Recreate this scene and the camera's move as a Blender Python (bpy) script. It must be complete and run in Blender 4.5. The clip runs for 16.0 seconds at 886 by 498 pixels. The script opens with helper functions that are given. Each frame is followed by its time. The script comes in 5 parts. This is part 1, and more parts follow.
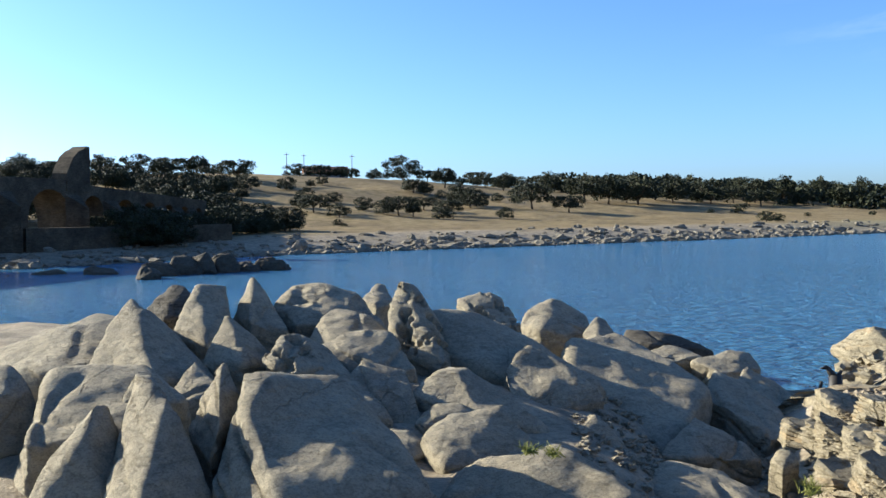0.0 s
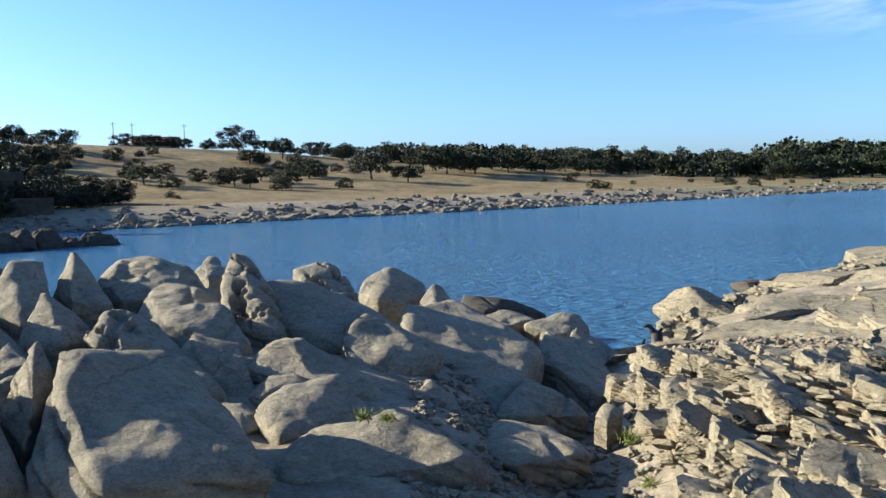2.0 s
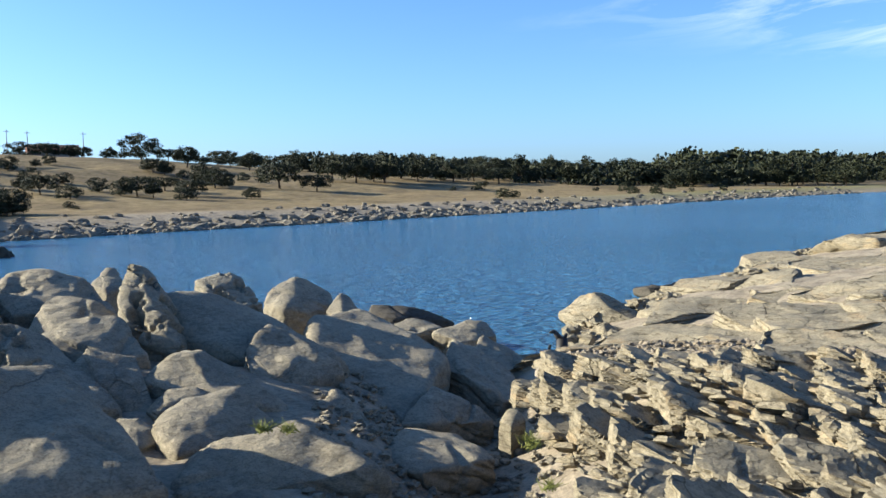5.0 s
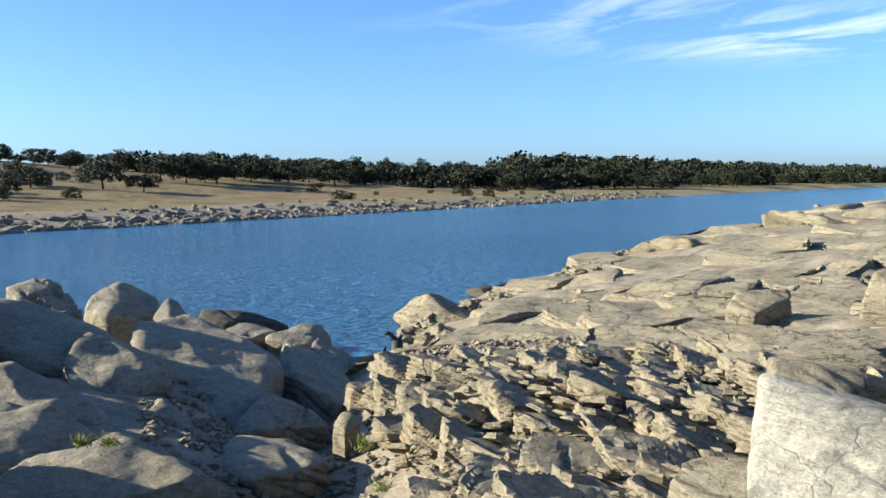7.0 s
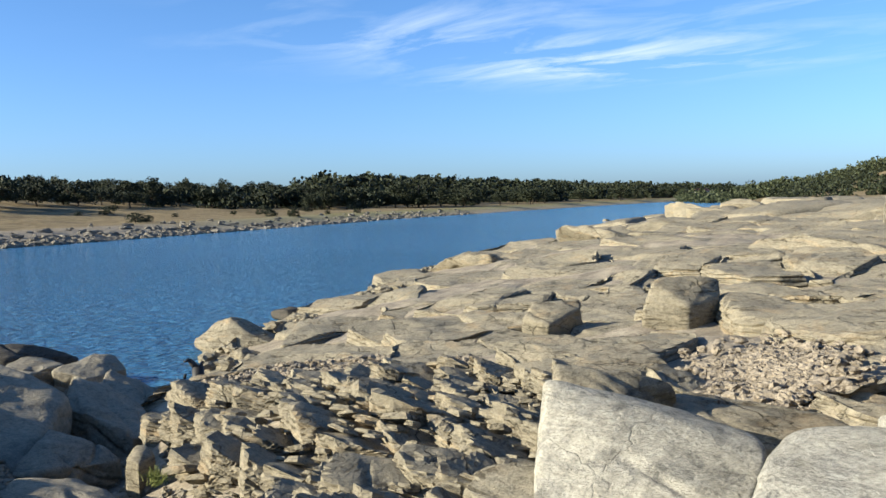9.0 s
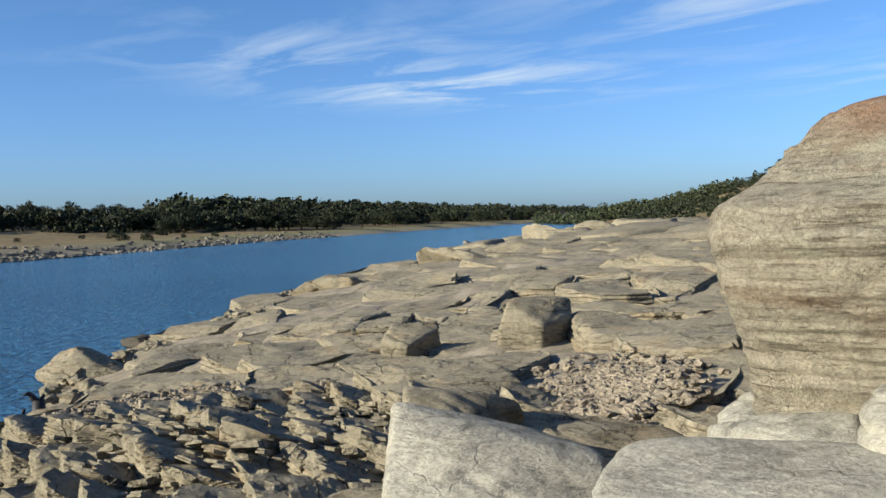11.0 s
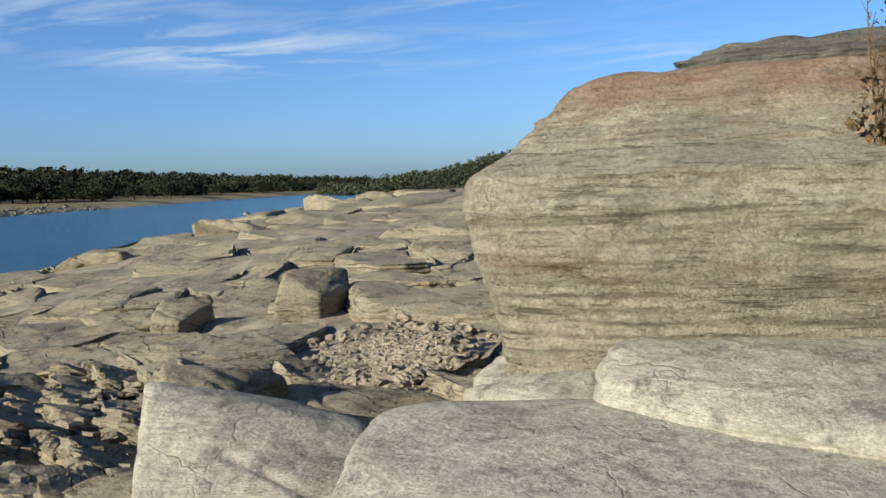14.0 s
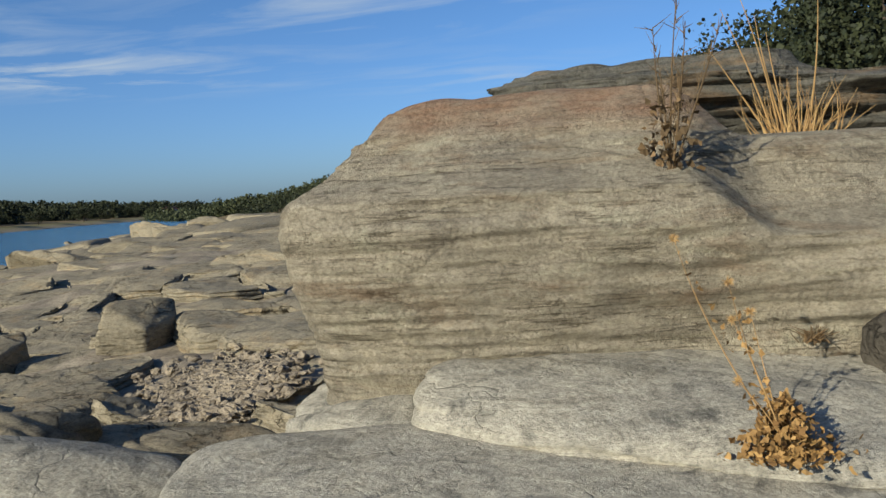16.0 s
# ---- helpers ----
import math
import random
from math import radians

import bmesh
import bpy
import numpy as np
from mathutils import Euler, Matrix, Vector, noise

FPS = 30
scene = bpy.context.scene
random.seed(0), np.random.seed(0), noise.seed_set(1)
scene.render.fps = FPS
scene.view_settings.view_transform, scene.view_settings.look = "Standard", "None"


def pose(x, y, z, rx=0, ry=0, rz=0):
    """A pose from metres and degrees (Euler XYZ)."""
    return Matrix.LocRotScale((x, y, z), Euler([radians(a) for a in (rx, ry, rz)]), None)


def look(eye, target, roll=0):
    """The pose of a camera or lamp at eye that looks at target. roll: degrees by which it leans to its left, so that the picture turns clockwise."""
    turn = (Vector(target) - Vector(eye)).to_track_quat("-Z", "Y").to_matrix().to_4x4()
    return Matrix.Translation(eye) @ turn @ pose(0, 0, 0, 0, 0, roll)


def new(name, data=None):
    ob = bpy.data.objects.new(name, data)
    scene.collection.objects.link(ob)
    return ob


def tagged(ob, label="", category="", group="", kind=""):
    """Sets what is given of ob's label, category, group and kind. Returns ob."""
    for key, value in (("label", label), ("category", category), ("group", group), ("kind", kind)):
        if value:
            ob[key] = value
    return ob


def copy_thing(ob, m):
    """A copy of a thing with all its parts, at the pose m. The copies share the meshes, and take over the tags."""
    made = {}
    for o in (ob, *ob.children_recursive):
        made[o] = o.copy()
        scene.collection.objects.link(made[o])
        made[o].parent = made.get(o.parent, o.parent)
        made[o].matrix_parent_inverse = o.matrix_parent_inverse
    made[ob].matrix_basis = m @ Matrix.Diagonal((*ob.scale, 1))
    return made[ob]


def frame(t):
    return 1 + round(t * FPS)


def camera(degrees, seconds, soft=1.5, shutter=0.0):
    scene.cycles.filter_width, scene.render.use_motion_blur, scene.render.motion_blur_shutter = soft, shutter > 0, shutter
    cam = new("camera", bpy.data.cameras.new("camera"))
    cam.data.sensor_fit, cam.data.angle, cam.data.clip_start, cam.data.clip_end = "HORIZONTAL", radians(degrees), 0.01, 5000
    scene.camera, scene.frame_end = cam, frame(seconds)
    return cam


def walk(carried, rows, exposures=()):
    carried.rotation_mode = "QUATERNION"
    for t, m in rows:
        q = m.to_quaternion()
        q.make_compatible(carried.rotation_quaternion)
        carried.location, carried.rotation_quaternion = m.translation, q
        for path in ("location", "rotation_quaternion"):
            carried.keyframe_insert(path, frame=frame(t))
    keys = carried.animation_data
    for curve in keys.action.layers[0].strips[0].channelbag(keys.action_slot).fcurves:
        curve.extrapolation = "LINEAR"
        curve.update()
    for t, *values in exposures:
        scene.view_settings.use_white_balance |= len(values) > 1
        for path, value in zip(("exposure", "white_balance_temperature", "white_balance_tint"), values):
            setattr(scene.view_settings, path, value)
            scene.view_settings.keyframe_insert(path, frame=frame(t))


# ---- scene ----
cam = camera(52.14, 16.0)
PATH_ROWS = [
    (0, 0, 0, 4, 87.739, 0.681, -0.957),
    (0.5, 0.013, 0.005, 3.995, 87.556, 0.909, -2.604),
    (1, 0.025, 0.012, 3.988, 87.152, 0.844, -4.434),
    (1.5, 0.049, 0.015, 3.977, 86.213, 1.196, -7.523),
    (2, 0.071, 0.018, 3.972, 85.713, 1.156, -11.046),
    (2.5, 0.081, 0.022, 3.972, 86.069, 0.999, -12.156),
    (3, 0.09, 0.024, 3.974, 86.2, 1.052, -12.496),
    (5.5, 0.149, -0.017, 3.963, 86.048, 1.189, -19.116),
    (6, 0.157, -0.027, 3.965, 85.922, 0.978, -21.893),
    (6.5, 0.157, -0.033, 3.971, 86.057, 0.772, -24.212),
    (7, 0.163, -0.039, 3.973, 86.087, 0.91, -27.059),
    (7.5, 0.171, -0.047, 3.975, 86.248, 1.204, -28.711),
    (8, 0.18, -0.063, 3.973, 86.044, 1.179, -30.45),
    (8.5, 0.201, -0.085, 3.97, 86.263, 2.024, -34.541),
    (9, 0.224, -0.1, 3.971, 87.03, 1.708, -39.296),
    (11.5, 0.321, -0.157, 3.965, 87.712, 2.058, -49.686),
    (12, 0.341, -0.166, 3.965, 87.106, 2.02, -51.924),
    (12.5, 0.356, -0.171, 3.966, 86.912, 1.958, -54.065),
    (13, 0.378, -0.183, 3.964, 86.861, 1.3, -55.977),
    (13.5, 0.398, -0.202, 3.956, 86.316, 1.085, -58.707),
    (14, 0.416, -0.22, 3.956, 85.874, 1.978, -61.669),
    (14.5, 0.421, -0.241, 3.961, 86.19, 2.126, -64.563),
    (15, 0.437, -0.268, 3.964, 85.874, 2.567, -67.594),
    (15.5, 0.453, -0.296, 3.969, 86.154, 2.969, -69.94),
    (16, 0.453, -0.317, 3.977, 86.782, 3.082, -71.971),
]
walk(cam, [(t, pose(x, y, z, rx, ry, rz)) for t, x, y, z, rx, ry, rz in PATH_ROWS], [(0, 1.5), (4, 1.53), (7, 1.48), (9.5, 1.2), (12.5, 0.74), (14.5, 0.76), (15, 0.56), (16, 0.42)])

# ---- world, sun, exposure ----
SUN_AZ, SUN_EL = -67.0, 20.0   # degrees right of +Y, degrees above the horizon
CLOUDS = [(5.1, 4.7, 1.0, 1.0, 1.0), (3.4, 4.23, 1.0, 1.0, 0.7), (7.44, 2.06, 1.0, 1.0, 0.55), (4.3, 1.84, 1.0, 1.0, 0.7), (5.67, 3.98, 1.0, 1.0, 0.7)]   # centre and spread on the layer, amount
world = bpy.data.worlds.new("sky")
scene.world = world
world.use_nodes = True
wn, wl = world.node_tree.nodes, world.node_tree.links
bg = wn["Background"]
sky = wn.new("ShaderNodeTexSky")
sky.sky_type = "NISHITA"
sky.sun_disc = False
sky.sun_elevation = radians(SUN_EL)
sky.sun_rotation = radians(SUN_AZ)
sky.air_density, sky.dust_density, sky.ozone_density = 0.9, 1.0, 3.0
bg.inputs["Strength"].default_value = 0.07
tint = wn.new("ShaderNodeMix")
tint.data_type, tint.blend_type = "RGBA", "MULTIPLY"
tint.inputs[0].default_value = 1.0
haze = wn.new("ShaderNodeValToRGB")
haze.color_ramp.elements[0].color, haze.color_ramp.elements[1].color = (0.74, 1.01, 1.52, 1), (0.67, 0.97, 1.32, 1)
haze.color_ramp.elements[1].position = 0.22
rise = wn.new("ShaderNodeSeparateXYZ")
wl.new(wn.new("ShaderNodeTexCoord").outputs["Generated"], rise.inputs[0])
wl.new(rise.outputs[2], haze.inputs[0])
wl.new(haze.outputs[0], tint.inputs[7])
wl.new(sky.outputs[0], tint.inputs[6])


def sky_math(op, a, b=0.0, c=0.0):
    n = wn.new("ShaderNodeMath")
    n.operation = op
    for i, v in enumerate((a, b, c)):
        if isinstance(v, bpy.types.NodeSocket):
            wl.new(v, n.inputs[i])
        else:
            n.inputs[i].default_value = v
    return n.outputs[0]


def sky_noise(scale, vec, detail=6, rough=0.6):
    n = wn.new("ShaderNodeTexNoise")
    for key, value in (("Scale", scale), ("Detail", detail), ("Roughness", rough), ("Distortion", 0.6)):
        n.inputs[key].default_value = value
    wl.new(vec, n.inputs["Vector"])
    return n.outputs["Fac"]


# thin high cloud, drawn out along one direction, on a flat layer overhead
way = wn.new("ShaderNodeTexCoord").outputs["Generated"]
split = wn.new("ShaderNodeSeparateXYZ")
wl.new(way, split.inputs[0])
up = sky_math("MAXIMUM", split.outputs[2], 0.03)
lay_x, lay_y = sky_math("DIVIDE", split.outputs[0], up), sky_math("DIVIDE", split.outputs[1], up)
plane = wn.new("ShaderNodeCombineXYZ")
wl.new(lay_x, plane.inputs[0])
wl.new(lay_y, plane.inputs[1])
drawn = wn.new("ShaderNodeMapping")
drawn.inputs["Rotation"].default_value = (0, 0, radians(-20))
drawn.inputs["Scale"].default_value = (1.0, 0.55, 1)
wl.new(plane.outputs[0], drawn.inputs["Vector"])
wisps = sky_math("MULTIPLY_ADD", sky_noise(1.5, drawn.outputs[0]), 3.2, -1.45)
patch = []
for cx, cy, rx, ry, k in CLOUDS:
    dx = sky_math("DIVIDE", sky_math("SUBTRACT", lay_x, cx), rx)
    dy = sky_math("DIVIDE", sky_math("SUBTRACT", lay_y, cy), ry)
    r2 = sky_math("ADD", sky_math("MULTIPLY", dx, dx), sky_math("MULTIPLY", dy, dy))
    patch.append(sky_math("MULTIPLY", sky_math("POWER", 2.718, sky_math("MULTIPLY", r2, -1.0)), k))
cover = patch[0]
for p in patch[1:]:
    cover = sky_math("ADD", cover, p)
amount = sky_math("MINIMUM", sky_math("MAXIMUM", sky_math("MULTIPLY", wisps, cover), 0.0), 0.8)
cloud = wn.new("ShaderNodeMix")
cloud.data_type = "RGBA"
cloud.inputs[7].default_value = (5.2, 6.2, 7.2, 1)
wl.new(amount, cloud.inputs[0])
wl.new(tint.outputs[2], cloud.inputs[6])
wl.new(cloud.outputs[2], bg.inputs["Color"])
sun_data = bpy.data.lights.new("sun", "SUN")
sun_data.energy, sun_data.angle, sun_data.color = 5.0, radians(0.5), (1.0, 0.94, 0.79)
sun = new("sun", sun_data)
sa, se = radians(SUN_AZ), radians(SUN_EL)
sun_dir = Vector((math.sin(sa) * math.cos(se), math.cos(sa) * math.cos(se), math.sin(se)))
sun.matrix_world = look(tuple(sun_dir * 200), (0, 0, 0))


# ---- materials ----
class Mat:
    """A node material with short calls for the nodes that it uses."""

    def __init__(self, name, rough=0.85, spec=0.3):
        self.m = bpy.data.materials.new(name)
        self.m.use_nodes = True
        self.t = self.m.node_tree
        self.b = self.t.nodes["Principled BSDF"]
        self.b.inputs["Roughness"].default_value = rough
        self.b.inputs["Specular IOR Level"].default_value = spec
        self.co = self.t.nodes.new("ShaderNodeTexCoord").outputs["Object"]

    def node(self, kind, **values):
        n = self.t.nodes.new(kind)
        for key, value in values.items():
            n.inputs[key].default_value = value
        return n

    def link(self, a, b):
        self.t.links.new(a, b)

    def mapped(self, scale, rot=(0, 0, 0), source=None):
        n = self.node("ShaderNodeMapping", Scale=scale, Rotation=rot)
        self.link(source or self.co, n.inputs["Vector"])
        return n.outputs[0]

    def noise(self, scale, detail=4, rough=0.55, vec=None, distort=0.0):
        n = self.node("ShaderNodeTexNoise", Scale=scale, Detail=detail, Roughness=rough, Distortion=distort)
        self.link(vec or self.co, n.inputs["Vector"])
        return n.outputs["Fac"]

    def ramp(self, fac, stops):
        n = self.t.nodes.new("ShaderNodeValToRGB")
        e = n.color_ramp.elements
        while len(e) < len(stops):
            e.new(0.5)
        for el, (p, c) in zip(e, stops):
            el.position, el.color = p, (*c, 1) if len(c) == 3 else c
        self.link(fac, n.inputs["Fac"])
        return n.outputs["Color"]

    def mix(self, a, b, fac, mode="MIX"):
        n = self.t.nodes.new("ShaderNodeMix")
        n.data_type, n.blend_type = "RGBA", mode
        for i, v in ((0, fac), (6, a), (7, b)):
            if isinstance(v, bpy.types.NodeSocket):
                self.link(v, n.inputs[i])
            else:
                n.inputs[i].default_value = v if i == 0 else (*v, 1)
        return n.outputs[2]

    def math(self, op, a, b=0.0):
        n = self.t.nodes.new("ShaderNodeMath")
        n.operation = op
        for i, v in enumerate((a, b)):
            if isinstance(v, bpy.types.NodeSocket):
                self.link(v, n.inputs[i])
            else:
                n.inputs[i].default_value = v
        return n.outputs[0]

    def bump(self, height, strength, dist, after=None):
        n = self.node("ShaderNodeBump", Strength=strength, Distance=dist)
        self.link(height, n.inputs["Height"])
        if after:
            self.link(after, n.inputs["Normal"])
        return n.outputs[0]

    def done(self, color=None, normal=None, rough=None):
        for v, key in ((color, "Base Color"), (normal, "Normal"), (rough, "Roughness")):
            if isinstance(v, bpy.types.NodeSocket):
                self.link(v, self.b.inputs[key])
            elif v is not None:
                self.b.inputs[key].default_value = (*v, 1) if key == "Base Color" else v
        return self.m


def world_coords(m):
    return m.t.nodes.new("ShaderNodeNewGeometry").outputs["Position"]


def stone(name, light, mid, dark, band=9.0, band_strength=0.5, bump=0.6, dip=(0, 0, 0), lichen=0.35, crack=0.5, rust=None, top_red=0.0, strokes=0.8):
    """Weathered bedded stone: bands along the beds, blotches, lichen, cracks and fine pits."""
    m = Mat(name, 0.92, 0.15)
    w = world_coords(m)
    big = m.noise(0.8, 6, 0.65, w, 0.3)
    fine = m.noise(16, 8, 0.7, w)
    thin = m.mapped((1.3, 0.8, band), dip, w)
    beds = m.noise(1.0, 8, 0.68, thin, 1.0)
    col = m.ramp(big, [(0.3, mid), (0.48, light), (0.72, mid)])
    col = m.mix(col, m.ramp(beds, [(0.34, dark), (0.45, mid), (0.55, light), (0.72, mid)]), m.math("MULTIPLY", m.ramp(m.noise(0.7, 4, 0.6, w), [(0.35, (0.45, 0.45, 0.45)), (0.6, (1, 1, 1))]), band_strength))
    patchy = m.ramp(m.noise(1.3, 4, 0.6, m.mapped((1, 1, 2), dip, w)), [(0.42, (0, 0, 0)), (0.56, (1, 1, 1))])
    hair = m.ramp(m.noise(1.0, 5, 0.7, m.mapped((3.5, 3.0, band * 3.2), dip, w), 0.8), [(0.40, (0.3, 0.28, 0.25)), (0.46, (1, 1, 1))])
    col = m.mix(col, m.mix((1, 1, 1), hair, patchy), strokes, "MULTIPLY")
    spots = m.ramp(m.noise(4.5, 9, 0.75, w, 0.5), [(0.53, (0, 0, 0)), (0.64, (1, 1, 1))])
    col = m.mix(col, tuple(c * 0.55 for c in dark), m.math("MULTIPLY", spots, lichen))
    pale = m.ramp(m.noise(2.2, 8, 0.7, m.mapped((1, 1, 2.5), dip, w)), [(0.55, (0, 0, 0)), (0.7, (1, 1, 1))])
    col = m.mix(col, tuple(min(0.62, c * 1.3) for c in light), m.math("MULTIPLY", pale, 0.75))
    if top_red:
        high = m.t.nodes.new("ShaderNodeSeparateXYZ")
        m.link(w, high.inputs[0])
        lift = m.math("ADD", high.outputs[2], m.math("MULTIPLY", m.noise(1.1, 6, 0.7, w), 0.5))
        red = m.ramp(m.math("SUBTRACT", lift, top_red), [(0.12, (0, 0, 0)), (0.3, (1, 1, 1))])
        col = m.mix(col, (0.34, 0.185, 0.11), m.math("MULTIPLY", red, m.ramp(m.noise(2.6, 6, 0.7, m.mapped((1, 1, 3), dip, w)), [(0.3, (0.25, 0.25, 0.25)), (0.6, (0.8, 0.8, 0.8))])))
    if rust:
        stain = m.ramp(m.noise(1.4, 7, 0.7, m.mapped((0.7, 0.7, 3.0), dip, w), 0.6), [(0.54, (0, 0, 0)), (0.68, (1, 1, 1))])
        col = m.mix(col, rust, m.math("MULTIPLY", stain, 0.75))
    col = m.mix(col, m.ramp(fine, [(0.32, (0.5, 0.5, 0.5)), (0.58, (1.0, 1.0, 1.0))]), 0.65, "MULTIPLY")
    col = m.mix(col, m.ramp(m.noise(55, 4, 0.7, m.mapped((1, 1, 1.8), dip, w)), [(0.38, (0.6, 0.59, 0.57)), (0.5, (1, 1, 1)), (0.66, (1.2, 1.19, 1.16))]), 0.6, "MULTIPLY")
    wob = m.noise(1.6, 4, 0.6, w)
    vec = m.node("ShaderNodeVectorMath")
    vec.operation = "ADD"
    m.link(m.mapped((1.0, 0.55, 2.2), dip, w), vec.inputs[0])
    m.link(wob, vec.inputs[1])
    cell = m.node("ShaderNodeTexVoronoi", Scale=1.25)
    cell.feature = "DISTANCE_TO_EDGE"
    m.link(vec.outputs[0], cell.inputs["Vector"])
    gap = m.ramp(cell.outputs["Distance"], [(0.0, (0, 0, 0)), (0.016, (1, 1, 1))])
    some = m.ramp(m.noise(0.9, 3, 0.5, w), [(0.45, (0, 0, 0)), (0.55, (1, 1, 1))])
    gap = m.mix((1, 1, 1), gap, m.math("MULTIPLY", some, crack))
    col = m.mix(col, m.mix(tuple(c * 0.35 for c in dark), (1, 1, 1), gap), 1.0, "MULTIPLY")
    n = m.bump(gap, 0.7, 0.05)
    n = m.bump(m.mix((1, 1, 1), hair, patchy), min(1.0, strokes), 0.02, n)
    n = m.bump(beds, bump * 0.8, 0.06, n)
    n = m.bump(m.noise(7, 8, 0.72, w), bump * 0.8, 0.06, n)
    n = m.bump(m.noise(30, 8, 0.7, w), bump * 0.7, 0.012, n)
    return m.done(col, n)


SMOOTH = stone("smooth_grey_stone", (0.32, 0.279, 0.2), (0.236, 0.207, 0.156), (0.104, 0.093, 0.073), 6.0, 0.3, 1.0, (0, radians(28), 0), 0.28, 0.3, strokes=0.3)
SLAB = stone("pale_slab_stone", (0.293, 0.251, 0.171), (0.23, 0.202, 0.143), (0.112, 0.098, 0.073), 10.0, 0.55, 0.8, (0, radians(14), 0), 0.4, 0.8, (0.34, 0.25, 0.14))
CLIFF = stone("banded_cliff_stone", (0.508, 0.441, 0.316), (0.418, 0.367, 0.277), (0.215, 0.181, 0.141), 13.0, 0.45, 1.8, (0, radians(2), 0), 0.35, 0.3, (0.26, 0.17, 0.1), 4.38)
GREY = stone("grey_lichen_stone", (0.42, 0.385, 0.3), (0.34, 0.32, 0.265), (0.14, 0.137, 0.125), 9.0, 0.5, 0.8, (radians(4), 0, 0), 0.7, 0.15, strokes=0.35)
CAP = stone("dark_layered_stone", (0.192, 0.18, 0.144), (0.144, 0.139, 0.118), (0.062, 0.06, 0.053), 16.0, 0.7, 1.3, (0, radians(6), 0), 0.7, 0.4, (0.32, 0.2, 0.1))
# DARK: wetness and the shade of backlit river rocks are both in its colour
DARK = stone("dark_wet_backlit_stone", (0.105, 0.091, 0.07), (0.07, 0.063, 0.049), (0.035, 0.032, 0.027), 9.0, 0.5, 0.6)
BANK = stone("far_bank_stone", (0.245, 0.218, 0.17), (0.184, 0.163, 0.126), (0.088, 0.078, 0.061), 4.0, 0.4, 0.6)
RUBBLE = stone("gravel_stone", (0.319, 0.265, 0.19), (0.239, 0.199, 0.146), (0.124, 0.101, 0.075), 6.0, 0.2, 0.7)


def ground_material():
    m = Mat("ground", 0.95, 0.1)
    w = world_coords(m)
    rock = m.ramp(m.noise(1.6, 6, 0.65, w), [(0.3, (0.17, 0.145, 0.11)), (0.5, (0.3, 0.25, 0.18)), (0.7, (0.38, 0.33, 0.245))])
    rock = m.mix(rock, m.ramp(m.noise(18, 6, 0.7, w), [(0.3, (0.4, 0.4, 0.4)), (0.6, (1, 1, 1))]), 0.7, "MULTIPLY")
    grass = m.ramp(m.noise(0.05, 6, 0.65, w), [(0.3, (0.1, 0.078, 0.042)), (0.46, (0.25, 0.188, 0.1)), (0.56, (0.2, 0.148, 0.08)), (0.7, (0.12, 0.092, 0.05))])
    grass = m.mix(grass, m.ramp(m.noise(0.6, 5, 0.7, w), [(0.35, (0.4, 0.42, 0.35)), (0.58, (1, 1, 1))]), 0.75, "MULTIPLY")
    far = m.t.nodes.new("ShaderNodeVertexColor")
    far.layer_name = "cover"
    sep = m.t.nodes.new("ShaderNodeSeparateColor")
    m.link(far.outputs["Color"], sep.inputs[0])
    col = m.mix(rock, grass, sep.outputs[0])
    col = m.mix(col, (0.17, 0.16, 0.05), sep.outputs[1])
    n = m.bump(m.noise(3.0, 8, 0.7, w), 0.8, 0.12)
    return m.done(col, n)


def water_material():
    m = Mat("river_water", 0.13, 0.5)
    m.b.inputs["IOR"].default_value = 1.333
    w = world_coords(m)
    ripple = m.noise(1.0, 3, 0.55, m.mapped((1.1, 2.2, 1), (0, 0, radians(28)), w), 0.8)
    small = m.noise(1.0, 3, 0.6, m.mapped((4.0, 7, 1), (0, 0, radians(20)), w))
    n = m.bump(ripple, 1.0, 0.7)
    n = m.bump(small, 1.0, 0.16, n)
    col = m.ramp(m.noise(0.03, 3, 0.5, w), [(0.35, (0.034, 0.135, 0.25)), (0.65, (0.047, 0.165, 0.3))])
    return m.done(col, n)


GROUND, WATER = ground_material(), water_material()


# ---- mesh helpers ----
def finish(name, me, material, parent=None, smooth=True):
    me.materials.append(material)
    me.polygons.foreach_set("use_smooth", np.full(len(me.polygons), smooth))
    ob = new(name, me)
    if parent:
        ob.parent = parent
    return ob


def part(name, bm, material, parent=None, label="", smooth=True):
    me = bpy.data.meshes.new(name)
    bm.to_mesh(me)
    bm.free()
    ob = finish(name, me, material, parent, smooth)
    return tagged(ob, label) if label else ob


def smoothstep(a, b, v):
    v = np.clip((v - a) / (b - a), 0, 1)
    return v * v * (3 - 2 * v)


def value_noise(x, y, seed):
    """Smooth value noise on arrays, in -1..1."""
    xi, yi = np.floor(x).astype(np.int64), np.floor(y).astype(np.int64)
    u, v = x - xi, y - yi
    u, v = u * u * (3 - 2 * u), v * v * (3 - 2 * v)

    def h(i, j):
        k = (i * 374761393 + j * 668265263 + seed * 974634777) & 0x7FFFFFFF
        k = ((k ^ (k >> 13)) * 1274126177) & 0x7FFFFFFF
        return ((k ^ (k >> 16)) & 0xFFFF) / 32767.5 - 1

    return (h(xi, yi) * (1 - u) + h(xi + 1, yi) * u) * (1 - v) + (h(xi, yi + 1) * (1 - u) + h(xi + 1, yi + 1) * u) * v


def fbm(x, y, seed, octaves=4):
    return sum(value_noise(x * 2 ** i, y * 2 ** i, seed + i) / 2 ** i for i in range(octaves))


